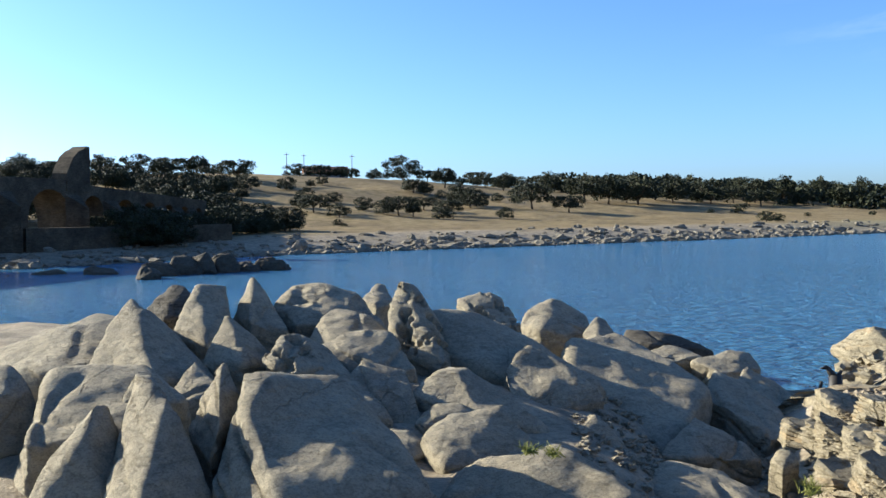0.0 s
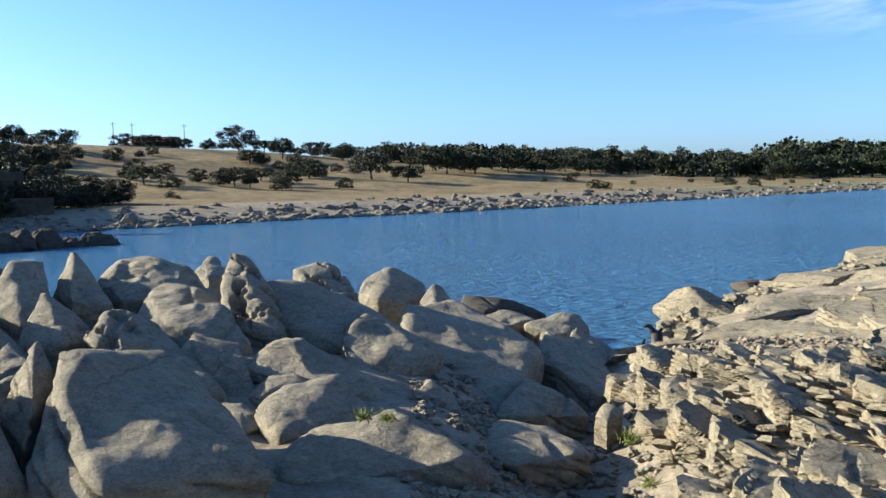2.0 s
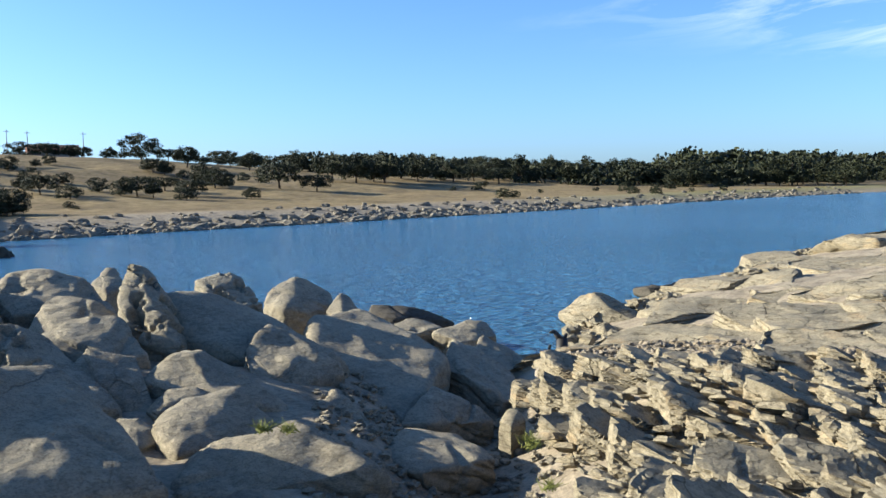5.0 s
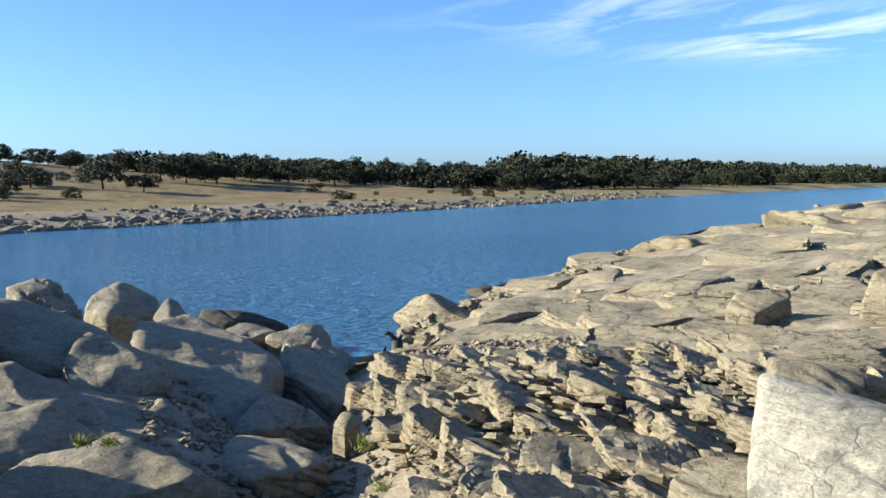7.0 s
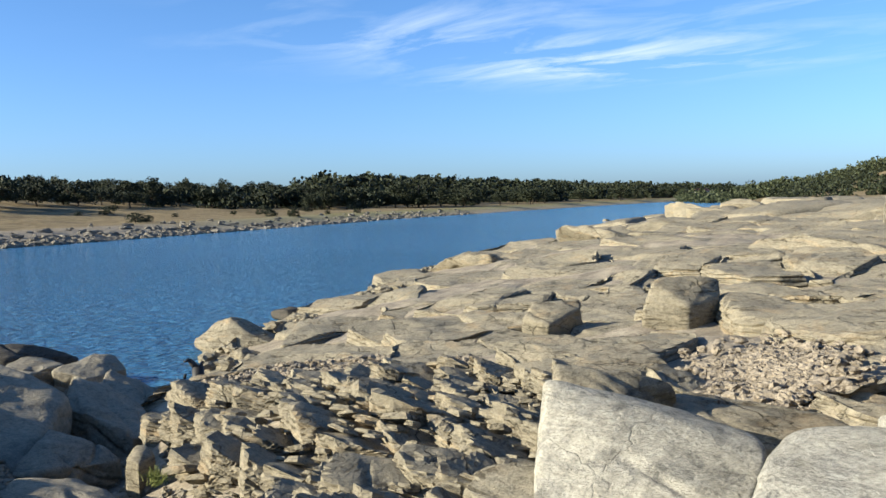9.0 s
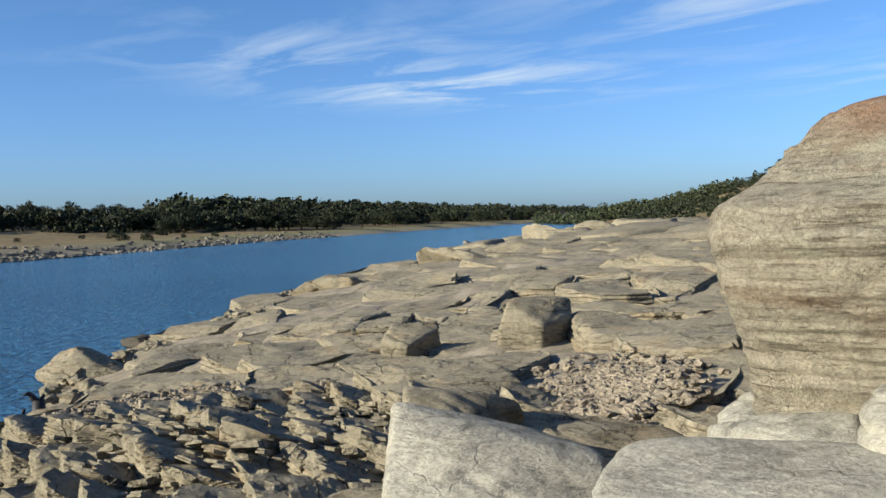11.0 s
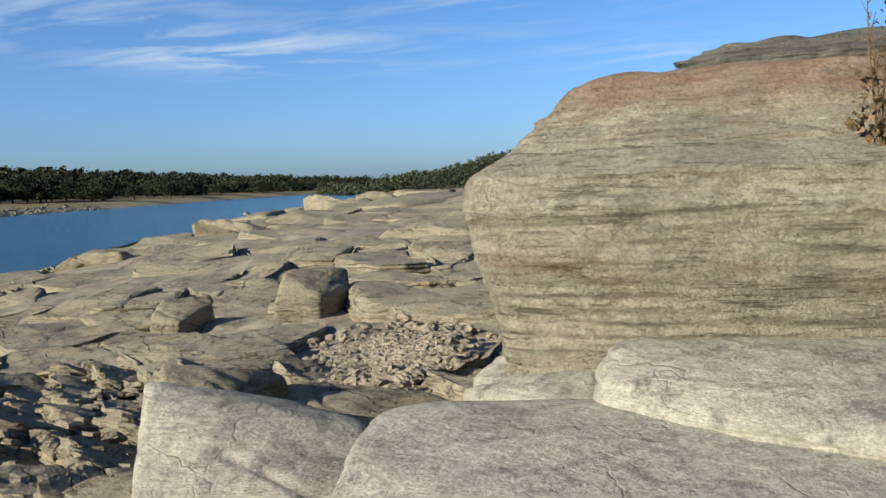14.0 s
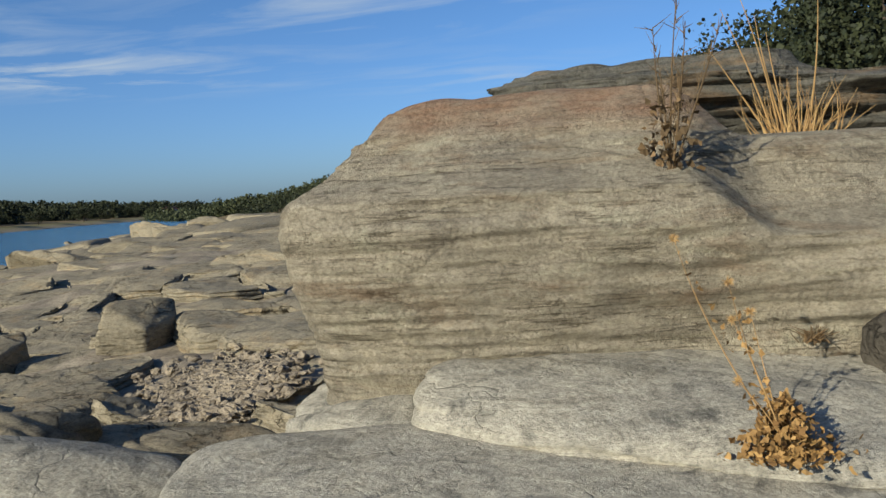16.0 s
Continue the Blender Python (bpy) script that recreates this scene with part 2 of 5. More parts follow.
# ---- the lie of the land ----
NEAR_SHORE = [(-400, 60), (-60, 38), (-15, 30), (-2, 28.5), (5, 25.5), (7.4, 20), (8.6, 19.4), (10.8, 23), (16, 27.5), (20, 30), (27, 37), (34.7, 42), (62, 57), (125, 92), (360, 228), (620, 378), (1000, 535), (2500, 1200)]
FAR_SHORE = [(-400, 45), (-60, 56), (-35, 69.5), (-24, 81), (-13.5, 92), (3, 102), (24, 114), (45, 127), (86, 152), (137, 186), (213, 225), (370, 305), (440, 332), (660, 428), (850, 525), (2500, 1330)]


def line_y(line, x):
    return np.interp(x, [p[0] for p in line], [p[1] for p in line])


def line_gap(line, x, y):
    """Distance from points to a broken line."""
    best = np.full(np.shape(x), 1e9)
    for (x0, y0), (x1, y1) in zip(line, line[1:]):
        dx, dy = x1 - x0, y1 - y0
        t = np.clip(((x - x0) * dx + (y - y0) * dy) / (dx * dx + dy * dy), 0, 1)
        best = np.minimum(best, np.hypot(x - x0 - t * dx, y - y0 - t * dy))
    return best


def land(x, y):
    """Height of the ground."""
    x, y = np.asarray(x, float), np.asarray(y, float)
    near = np.where(y < line_y(NEAR_SHORE, x), 1, -1) * line_gap(NEAR_SHORE, x, y)
    far = np.where(y > line_y(FAR_SHORE, x), 1, -1) * line_gap(FAR_SHORE, x, y)
    az = np.degrees(np.arctan2(x, y))
    r = np.hypot(x, y)
    # near bench, rising from the shore to the standing place
    zn = 2.3 * (1 - np.exp(-np.maximum(near, 0) / 9.0)) + 0.16 * fbm(x * 0.5, y * 0.5, 3) * smoothstep(0, 4, near)
    zn += 0.4 * np.exp(-(((x + 2.2) / 5.0) ** 2 + ((y - 10.5) / 4.5) ** 2))
    zn -= 0.8 * np.exp(-((x - 2.3 - 0.28 * (y - 6)) / 1.1) ** 2) * smoothstep(4, 7, y) * smoothstep(20, 15, y)
    zn -= 0.4 * np.exp(-(((x - 8) / 2.6) ** 2 + ((y - 17) / 2.6) ** 2))
    hill = smoothstep(59, 82, az) * smoothstep(200, 480, r) * 56
    zn += np.where(r > 120, hill, 0) + smoothstep(30, 300, near) * 8 * smoothstep(50, 90, az) + 2.6 * smoothstep(14, 26, r) * smoothstep(72, 90, az)
    zn = np.where(near > 0, zn, np.maximum(near * 0.35, -3))
    # far bank: rocky shore, then dry pasture up to a crest
    crest = np.interp(az, [-60, -28, -12, -2, 10, 30, 45, 70], [12, 14.5, 15.8, 14.6, 10.6, 7.8, 7.6, 9])
    zf = 1.7 * smoothstep(0, 14, far) + (crest - 1.7) * smoothstep(8, 170, far) ** 1.15 + 0.5 * fbm(x * 0.05, y * 0.05, 9) * smoothstep(5, 60, far)
    zf += smoothstep(200, 1500, far) * 22 * smoothstep(200, 900, r)
    zf = np.where(far > 0, zf, np.maximum(far * 0.35, -3))
    return np.maximum(zn, zf)


def build_ground():
    az = np.radians(np.concatenate([np.arange(-180, -34, 4.0), np.arange(-34, 106, 0.3), np.arange(106, 180, 4.0)]))
    r = np.concatenate([[0.02], np.geomspace(0.6, 40, 210), np.geomspace(41, 300, 150), np.geomspace(310, 4500, 60)])
    A, R = np.meshgrid(az, r)
    X, Y = R * np.sin(A), R * np.cos(A)
    Z = land(X, Y)
    n, k = len(az), len(r)
    i, j = np.meshgrid(np.arange(n), np.arange(k - 1))
    i2 = (i + 1) % n
    faces = np.stack([j * n + i, (j + 1) * n + i, (j + 1) * n + i2, j * n + i2], -1).reshape(-1, 4)[:, ::-1]
    me = bpy.data.meshes.new("ground")
    me.from_pydata(np.stack([X, Y, Z], -1).reshape(-1, 3).tolist(), [], faces.tolist())
    far = np.where(Y > line_y(FAR_SHORE, X), 1, -1) * line_gap(FAR_SHORE, X, Y)
    grass = smoothstep(9, 20, far + 4 * fbm(X * 0.08, Y * 0.08, 21))
    grass = np.maximum(grass, smoothstep(150, 260, R) * (far < 0))
    green = smoothstep(2, 10, far) * smoothstep(30, 14, far) * smoothstep(18, 34, np.degrees(A)) * 0.6
    col = np.stack([grass, green, grass * 0, grass * 0 + 1], -1).reshape(-1, 4)
    layer = me.color_attributes.new("cover", "FLOAT_COLOR", "POINT")
    layer.data.foreach_set("color", col.ravel())
    ob = finish("ground", me, GROUND)
    tagged(ob, "bare rocky riverbank and dry tan pasture slopes", "ground", kind="structure")


def build_water():
    bm = bmesh.new()
    bmesh.ops.create_grid(bm, x_segments=8, y_segments=8, size=4500)
    ob = part("water", bm, WATER, None, "calm blue river with fine wind ripples")
    tagged(ob, category="river", kind="structure")


build_ground()
build_water()


# ---- rocks ----
BALLS = {}


def block(n):
    """The skin of a cube as a grid of n by n faces a side, and its faces."""
    key = ("block", n)
    if key not in BALLS:
        index, verts, faces = {}, [], []

        def vert(p):
            if p not in index:
                index[p] = len(verts)
                verts.append(p)
            return index[p]

        for axis in range(3):
            for side in (0, n):
                for i in range(n):
                    for j in range(n):
                        q = []
                        for a, b in ((i, j), (i + 1, j), (i + 1, j + 1), (i, j + 1)):
                            p = [0, 0, 0]
                            p[axis], p[(axis + 1) % 3], p[(axis + 2) % 3] = side, a, b
                            q.append(vert(tuple(p)))
                        faces.append(q if side else q[::-1])
        BALLS[key] = (np.array(verts, float) * 2 / n - 1, faces)
    return BALLS[key]


def ball(sub):
    if sub not in BALLS:
        bm = bmesh.new()
        bmesh.ops.create_icosphere(bm, subdivisions=sub, radius=1.0)
        bm.verts.ensure_lookup_table()
        BALLS[sub] = (np.array([v.co[:] for v in bm.verts]), [[v.index for v in f.verts] for f in bm.faces])
        bm.free()
    return BALLS[sub]


def crest(px, py=0.1, left=-0.4, right=-0.5, front=-0.6):
    """Planes of a tilted bed broken off on one side: a ridge at px, py that falls to the four sides."""
    return [(1 - right, 0, 1 - px, ((1 - right) * px + 1 - px) / math.hypot(1 - right, 1 - px)),
            (left - 1, 0, 1 + px, ((left - 1) * px + 1 + px) / math.hypot(1 - left, 1 + px)),
            (0, front - 1, 1 + py, ((front - 1) * py + 1 + py) / math.hypot(1 - front, 1 + py))]


# beds that dip to +x, broken off steeply towards -x
BEDS = [(0.52, 0.05, 0.85, 0.78), (-0.88, -0.2, 0.42, 0.78), (0.05, -0.85, 0.5, 0.82), (-0.3, 0.2, 0.92, 0.92), (-0.55, -0.6, 0.55, 0.82), (0.6, -0.6, 0.5, 0.84)]


def rock_mesh(name, size, seed, planes=(), cuts=7, grit=0.07, ledge=0.0, sub=4, square=0.6, hollow=0.0, facets=(), scoops=0, bed=0.16):
    """A stone: a squared ball with flat faces knocked off, bedding ledges and worn, pitted skin. Planes: (nx, ny, nz, d)
    in units of the half size; size: half sizes in metres."""
    rng = np.random.default_rng(seed)
    v, f = block({3: 8, 4: 18, 5: 34, 6: 60}[sub])
    p = 2 / square
    v = v / (np.abs(v) ** p).sum(axis=1)[:, None] ** (1 / p)
    for i in range(cuts):
        n = rng.normal(size=3)
        n[2] = n[2] * 0.7 + 0.15
        n /= np.linalg.norm(n)
        over = np.maximum(v @ n - rng.uniform(0.55, 0.9), 0)
        v = v - np.outer(over * 0.93, n)
    for nx, ny, nz, d in planes:
        n = np.array((nx, ny, nz)) / math.sqrt(nx * nx + ny * ny + nz * nz)
        over = np.maximum(v @ n - d, 0)
        v = v - np.outer(over * 0.96, n)
    v = v * np.array(size)
    for nx, ny, nz, k in facets:
        n = np.array((nx, ny, nz)) + rng.normal(size=3) * 0.2
        n /= np.linalg.norm(n)
        reach = v @ n
        v = v - np.outer(np.maximum(reach - reach.max() * (k + rng.uniform(-0.06, 0.06)), 0), n)
    if len(facets):
        v[:, 2] += (size[2] - v[:, 2].max()) * smoothstep(-size[2], size[2], v[:, 2])
    mean = float(np.mean(size))
    for i in range(scoops):
        at = v[rng.integers(len(v))]
        reach = mean * rng.uniform(0.35, 0.8)
        q = at / (np.linalg.norm(at) + 1e-9)
        gap = np.linalg.norm((v - at) * (1, 0.7, 1), axis=1) / reach
        v = v - np.outer(np.maximum(1 - gap ** 2, 0) * reach * rng.uniform(0.1, 0.26), q)
    off = Vector((seed * 3.17 % 50, seed * 7.3 % 50, seed * 1.7 % 50))
    out = []
    nrm = v / (np.array(size) ** 2)
    nrm /= np.linalg.norm(nrm, axis=1)[:, None] + 1e-9
    for p, q in zip(v, nrm):
        c = Vector(p)
        d = noise.fractal((c / mean) * 1.3 + off, 1.0, 2.1, 3) * grit * mean * 0.8
        d += noise.fractal(c * 3.5 + off, 0.9, 2.1, 3) * grit * 0.3 * min(mean, 0.7)
        g = noise.noise((c / mean) * 1.5 + off * 0.7)
        d -= max(0.0, 1 - abs(g) * 7) ** 2 * grit * mean * 0.7
        d += abs(noise.noise((c / mean) * 2.6 - off)) * grit * mean
        if hollow:
            h = noise.noise((c / mean) * 2.0 - off)
            d -= max(0.0, h - 0.1) * hollow * mean
        if ledge:
            wob = noise.noise(Vector((c.x * 0.8, c.y * 0.8, c.z * 0.5)) + off) * 0.5
            s = (c.z / bed + wob * 2.0 + noise.noise(Vector((0, seed, c.z * 3))) * 1.5)
            s = s - math.floor(s)
            d -= ledge * (s ** 3) * (1 - abs(q[2]))
        out.append((c + Vector(q) * d)[:])
    me = bpy.data.meshes.new(name)
    me.from_pydata(out, [], f)
    return me


def noise3(p, seed):
    """Smooth value noise on an array of points, in -1..1."""
    i = np.floor(p).astype(np.int64)
    t = p - i
    t = t * t * (3 - 2 * t)

    def h(a, b, c):
        k = ((i[:, 0] + a) * 374761393 + (i[:, 1] + b) * 668265263 + (i[:, 2] + c) * 433494437 + seed * 974634777) & 0x7FFFFFFF
        k = ((k ^ (k >> 13)) * 1274126177) & 0x7FFFFFFF
        return ((k ^ (k >> 16)) & 0xFFFF) / 32767.5 - 1

    x, y, z = t[:, 0], t[:, 1], t[:, 2]
    low = (h(0, 0, 0) * (1 - x) + h(1, 0, 0) * x) * (1 - y) + (h(0, 1, 0) * (1 - x) + h(1, 1, 0) * x) * y
    top = (h(0, 0, 1) * (1 - x) + h(1, 0, 1) * x) * (1 - y) + (h(0, 1, 1) * (1 - x) + h(1, 1, 1) * x) * y
    return low * (1 - z) + top * z


def fbm3(p, seed, octaves=4):
    return sum(noise3(p * 2 ** k, seed + k) / 2 ** k for k in range(octaves))


def hewn(name, planes, size, seed, n=28, round_off=34, grit=0.06, bed_dir=(0.5, -0.15, 0.85), bed=0.16, groove=0.02, pits=0.0, rifts=0, scoops=1, cuts=0):
    """A stone cut by planes (nx, ny, nz, distance) about its middle, its edges worn, its skin pitted and grooved along the beds."""
    rng = np.random.default_rng(seed)
    v, f = block(n)
    u = v * np.array(size)
    planes = np.array(planes, float)
    for k in range(cuts):
        m = rng.normal(size=3)
        m[2] = abs(m[2])
        m /= np.linalg.norm(m)
        along = planes[:, :3] @ m
        planes = np.vstack([planes, (*m, float(planes[np.argmax(along), 3]) * rng.uniform(1.08, 1.3))])
    q = np.maximum(u @ planes[:, :3].T / planes[:, 3], 1e-6)
    peak = q.max(axis=1)
    ratio = (q / peak[:, None]) ** round_off
    total = ratio.sum(axis=1)
    p = u * (1.04 / (peak * total ** (1 / round_off)))[:, None]
    nrm = ratio @ planes[:, :3]
    nrm /= np.linalg.norm(nrm, axis=1)[:, None] + 1e-9
    s = float(np.median(planes[:, 3])) * 1.6
    for k in range(scoops):
        at = p[rng.integers(len(p))]
        reach = s * rng.uniform(0.25, 0.6)
        gap = np.linalg.norm((p - at) * (1.5, 0.6, 1.5), axis=1) / reach
        p = p - nrm * (np.maximum(1 - gap ** 2, 0) * reach * rng.uniform(0.06, 0.2))[:, None]
    off = rng.uniform(0, 60, 3)
    d = fbm3(p / s * 1.4 + off, seed, 3) * grit * s * 0.8
    d += fbm3(p * 3.2 + off, seed + 5, 4) * grit * 0.35 * min(s, 0.8)
    b = np.array(bed_dir) / np.linalg.norm(bed_dir)
    along = 1 - np.abs(nrm @ b)
    level = p @ b / bed + 0.9 * noise3(p * 0.9 + off, seed + 13) + rng.uniform(0, 9)
    step = level - np.floor(level)
    d -= groove * (step ** 4 + 0.5 * np.abs(noise3(np.stack([level * 2.7, level * 0 + seed, p[:, 1] * 0.8], -1), seed + 3))) * along * 1.3
    cross = np.cross(b, rng.normal(size=3))
    for joint, wide in ((b, 0.75), (cross / np.linalg.norm(cross), 1.1)):
        slit = np.abs((p @ joint / (s * wide) + 0.22 * noise3(p / s * 1.3 + off, seed + 9) + rng.uniform()) % 1.0 - 0.5)
        d -= np.exp(-(slit / 0.035) ** 2) * grit * min(s, 0.6) * 1.1 * smoothstep(-0.1, 0.4, noise3(p / s * 1.1 - off, seed + 17))
    if rifts:
        band = np.abs((p @ b / s * rifts + 0.35 * noise3(p / s * 1.5 + off, seed + 21)) % 1.0 - 0.5)
        d -= np.exp(-(band / 0.05) ** 2) * 0.06 * s * smoothstep(0.25, 0.7, along)
    if pits:
        d -= np.maximum(fbm3(p * 4.5 / max(s, 0.3) - off, seed + 31, 3) - 0.05, 0) * 0.16 * pits * s
    me = bpy.data.meshes.new(name)
    me.from_pydata((p + nrm * d[:, None]).tolist(), [], f)
    return me


def fin(tops, feet, seed, stone=None, n=38, label="worn grey-brown rock fin lit on its broken side", same=0.985, **skin):
    """A tilted bed of rock: its crest, the feet that it falls to, and a buried back."""
    tops, feet = np.array(tops), np.array(feet)
    high = tops[0, 2] - feet[:, 2].min() + 0.25
    inland = np.array((*(tops[0, :2] / np.hypot(*tops[0, :2])), 0))
    back = tops + inland * (0.45 * high + 0.3) - (0, 0, 0.35 * high)
    pts = np.concatenate([tops, feet, feet + inland * 0.1 - (0, 0, 0.6), back, back + inland * 0.5 * high - (0, 0, high)])
    mid = pts.mean(axis=0)
    bm = bmesh.new()
    for c in pts - mid:
        bm.verts.new(c)
    bmesh.ops.convex_hull(bm, input=bm.verts)
    bm.normal_update()
    planes = []
    for face in bm.faces:
        m, d = face.normal, face.normal.dot(face.verts[0].co)
        if d < 0:
            m, d = -m, -d
        if face.calc_area() > 1e-4 and not any(m.dot(Vector(o[:3])) > same for o in planes):
            planes.append((m.x, m.y, m.z, max(d, 0.03)))
    bm.free()
    ob = finish("rock", hewn("rock", planes, np.maximum(np.ptp(pts, axis=0) / 2, 0.08), seed, n, **{"cuts": 2, **skin}), stone or SMOOTH)
    ob.location = mid
    return tagged(ob, label, "rock", "rock fins of the near shore")


def rock(place, size, turn=(0, 0, 0), seed=1, material=None, label="", group="", name="rock", **shape):
    ob = finish(name, rock_mesh(name, size, seed, **shape), material or SMOOTH)
    ob.matrix_world = pose(*place, *turn)
    return tagged(ob, label or "large sun-bleached grey-brown riverside rock", "rock", group)

fin(((-2.16, 5.79, 2.82), (-2.09, 5.89, 2.78)), ((-2.01, 4.97, 2.40), (-2.43, 5.28, 2.30), (-1.83, 5.37, 2.33)), 601, n=40)
fin(((-1.90, 5.89, 2.96), (-1.62, 5.59, 2.89)), ((-1.59, 4.87, 2.42), (-1.89, 5.17, 2.33), (-1.27, 5.26, 2.32)), 602, n=40)
fin(((-1.22, 5.89, 3.01), (-0.95, 6.28, 2.90), (-0.65, 6.47, 2.80)), ((-0.81, 4.76, 2.45), (-1.29, 5.26, 2.29), (0.05, 5.14, 2.34), (-0.27, 5.95, 2.54)), 603, n=56, rifts=5, label="broad smooth grey rock fin split by long cracks")
fin(((-3.01, 7.21, 2.77), (-2.42, 7.60, 2.72)), ((-2.79, 6.19, 2.52), (-3.10, 6.59, 2.30), (-1.88, 6.98, 2.53), (-2.16, 6.38, 2.50)), 604, n=36)
fin(((-3.47, 7.51, 2.77), (-3.84, 7.52, 2.75)), ((-3.13, 6.50, 2.45), (-3.85, 7.00, 2.38), (-3.11, 7.20, 2.46)), 605)
fin(((-3.16, 9.63, 3.16), (-3.08, 9.72, 3.06)), ((-2.51, 8.19, 2.51), (-3.40, 8.80, 2.49), (-2.08, 8.98, 2.37)), 606, n=36, label="tall peaked grey rock lit on one side")
fin(((-4.04, 11.03, 2.89), (-4.59, 10.53, 2.65), (-3.37, 11.51, 2.61)), ((-3.68, 8.81, 2.52), (-4.86, 9.53, 2.51), (-2.73, 9.49, 2.45)), 607, n=36, rifts=4)
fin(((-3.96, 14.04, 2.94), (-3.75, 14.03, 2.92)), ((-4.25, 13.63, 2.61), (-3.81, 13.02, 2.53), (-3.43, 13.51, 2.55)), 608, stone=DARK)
fin(((-3.10, 12.03, 3.09), (-2.75, 12.32, 3.05)), ((-3.26, 11.41, 2.53), (-2.71, 10.99, 2.44), (-2.46, 11.59, 2.39)), 609)
fin(((-2.54, 13.02, 3.11), (-2.49, 13.01, 3.04)), ((-2.39, 11.99, 2.59), (-2.71, 12.50, 2.57), (-1.84, 12.18, 2.41)), 610)
fin(((-2.17, 14.01, 2.92), (-1.61, 14.00, 2.94), (-1.04, 13.98, 2.73)), ((-1.88, 12.58, 2.51), (-2.35, 13.50, 2.62), (-0.57, 12.96, 2.37)), 611, pits=0.5)
fin(((-2.17, 9.80, 2.93), (-2.13, 9.90, 2.88)), ((-1.87, 8.98, 2.52), (-2.33, 9.19, 2.48), (-1.50, 9.37, 2.42)), 612)
fin(((-1.52, 9.19, 2.80), (-1.30, 9.28, 2.77)), ((-1.66, 8.98, 2.59), (-1.37, 8.57, 2.50), (-1.03, 8.86, 2.48)), 613, pits=2.0, label="small grey rock with a pitted, honeycombed face")
fin(((-1.38, 9.58, 2.74), (-1.10, 9.77, 2.58)), ((-0.81, 7.95, 2.25), (-1.32, 8.56, 2.34), (-0.34, 8.14, 2.13)), 614, n=36)
fin(((-0.92, 10.47, 2.68), (-0.46, 10.56, 2.59)), ((-1.22, 10.17, 2.53), (-0.90, 9.56, 2.39), (-0.16, 9.84, 2.29)), 615, n=36)
fin(((-0.69, 9.16, 2.55), (-0.23, 9.15, 2.41)), ((-0.42, 8.14, 2.08), (-0.85, 8.96, 2.37), (-0.06, 8.33, 2.08)), 616)
fin(((-0.37, 11.58, 3.12), (-0.16, 11.68, 3.03)), ((-0.51, 11.17, 2.70), (-0.28, 10.65, 2.29), (0.16, 10.44, 2.28), (0.28, 11.24, 2.43)), 617, pits=2.6, n=40, label="upright pitted rock with a worn hollow")
fin(((-0.07, 12.47, 2.91), (1.09, 12.33, 2.45)), ((2.20, 11.28, 1.69), (0.92, 10.52, 2.06), (0.07, 11.14, 2.27)), 618, n=40)
fin(((0.23, 9.25, 2.55), (0.59, 9.03, 2.27)), ((-0.24, 8.84, 2.19), (0.46, 8.33, 2.15), (1.28, 8.50, 1.80)), 619, n=40)
fin(((0.85, 14.15, 2.79), (1.14, 14.14, 2.66)), ((0.43, 13.95, 2.65), (0.83, 13.13, 2.33), (1.37, 13.42, 2.35)), 620, pits=2.0)
fin(((1.24, 10.93, 2.46), (1.64, 10.91, 2.17)), ((0.90, 9.91, 1.98), (1.96, 10.09, 1.90), (0.83, 10.32, 2.19), (1.21, 9.70, 1.74)), 621)
fin(((2.40, 16.91, 2.33), (1.86, 16.41, 2.21), (2.89, 16.69, 2.10)), ((1.94, 15.40, 1.98), (1.60, 15.91, 2.05), (3.01, 15.88, 1.73)), 622)
fin(((2.95, 15.89, 2.17), (3.10, 15.89, 2.09)), ((2.59, 15.39, 1.90), (2.81, 14.88, 1.78), (3.40, 15.37, 1.70)), 623)
fin(((2.18, 13.90, 2.06), (3.09, 14.88, 1.89), (3.55, 14.46, 1.66)), ((3.95, 12.84, 1.30), (2.13, 11.68, 1.68), (2.77, 10.35, 1.20), (1.91, 12.40, 1.86)), 624, n=40, label="broad sloping rock slab half in shadow")
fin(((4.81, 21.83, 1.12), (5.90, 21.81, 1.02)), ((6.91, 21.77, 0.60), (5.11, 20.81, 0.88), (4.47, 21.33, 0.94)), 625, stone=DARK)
fin(((5.11, 19.32, 1.12), (5.65, 19.31, 0.99)), ((4.48, 18.83, 0.99), (4.84, 18.31, 0.86), (5.71, 18.80, 0.90)), 626)
fin(((6.28, 18.80, 1.06), (6.69, 18.79, 0.99)), ((5.33, 18.31, 0.94), (5.83, 17.79, 0.77), (6.77, 18.28, 0.76)), 627)
fin(((4.56, 14.34, 1.44), (5.14, 14.82, 1.19)), ((5.25, 12.30, 0.80), (3.96, 11.63, 1.07), (3.90, 12.84, 1.14)), 628, rifts=5)
fin(((5.76, 16.31, 1.13), (6.27, 16.29, 0.90)), ((5.59, 14.29, 0.62), (5.19, 15.31, 0.97), (6.51, 15.27, 0.57)), 629, rifts=4)
fin(((3.14, 10.66, 1.55), (3.20, 10.66, 1.51)), ((2.53, 9.86, 1.30), (2.83, 9.66, 1.34), (3.71, 10.04, 1.18)), 630)
fin(((0.11, 7.84, 2.23), (0.60, 8.03, 2.26), (0.71, 7.92, 2.19)), ((-0.09, 7.53, 2.11), (0.12, 7.03, 2.02), (0.96, 7.51, 1.94)), 631, n=40)
fin(((0.05, 8.54, 2.20), (0.29, 8.53, 2.19)), ((-0.15, 8.33, 2.06), (0.04, 8.03, 2.04), (0.54, 8.32, 2.05)), 632)
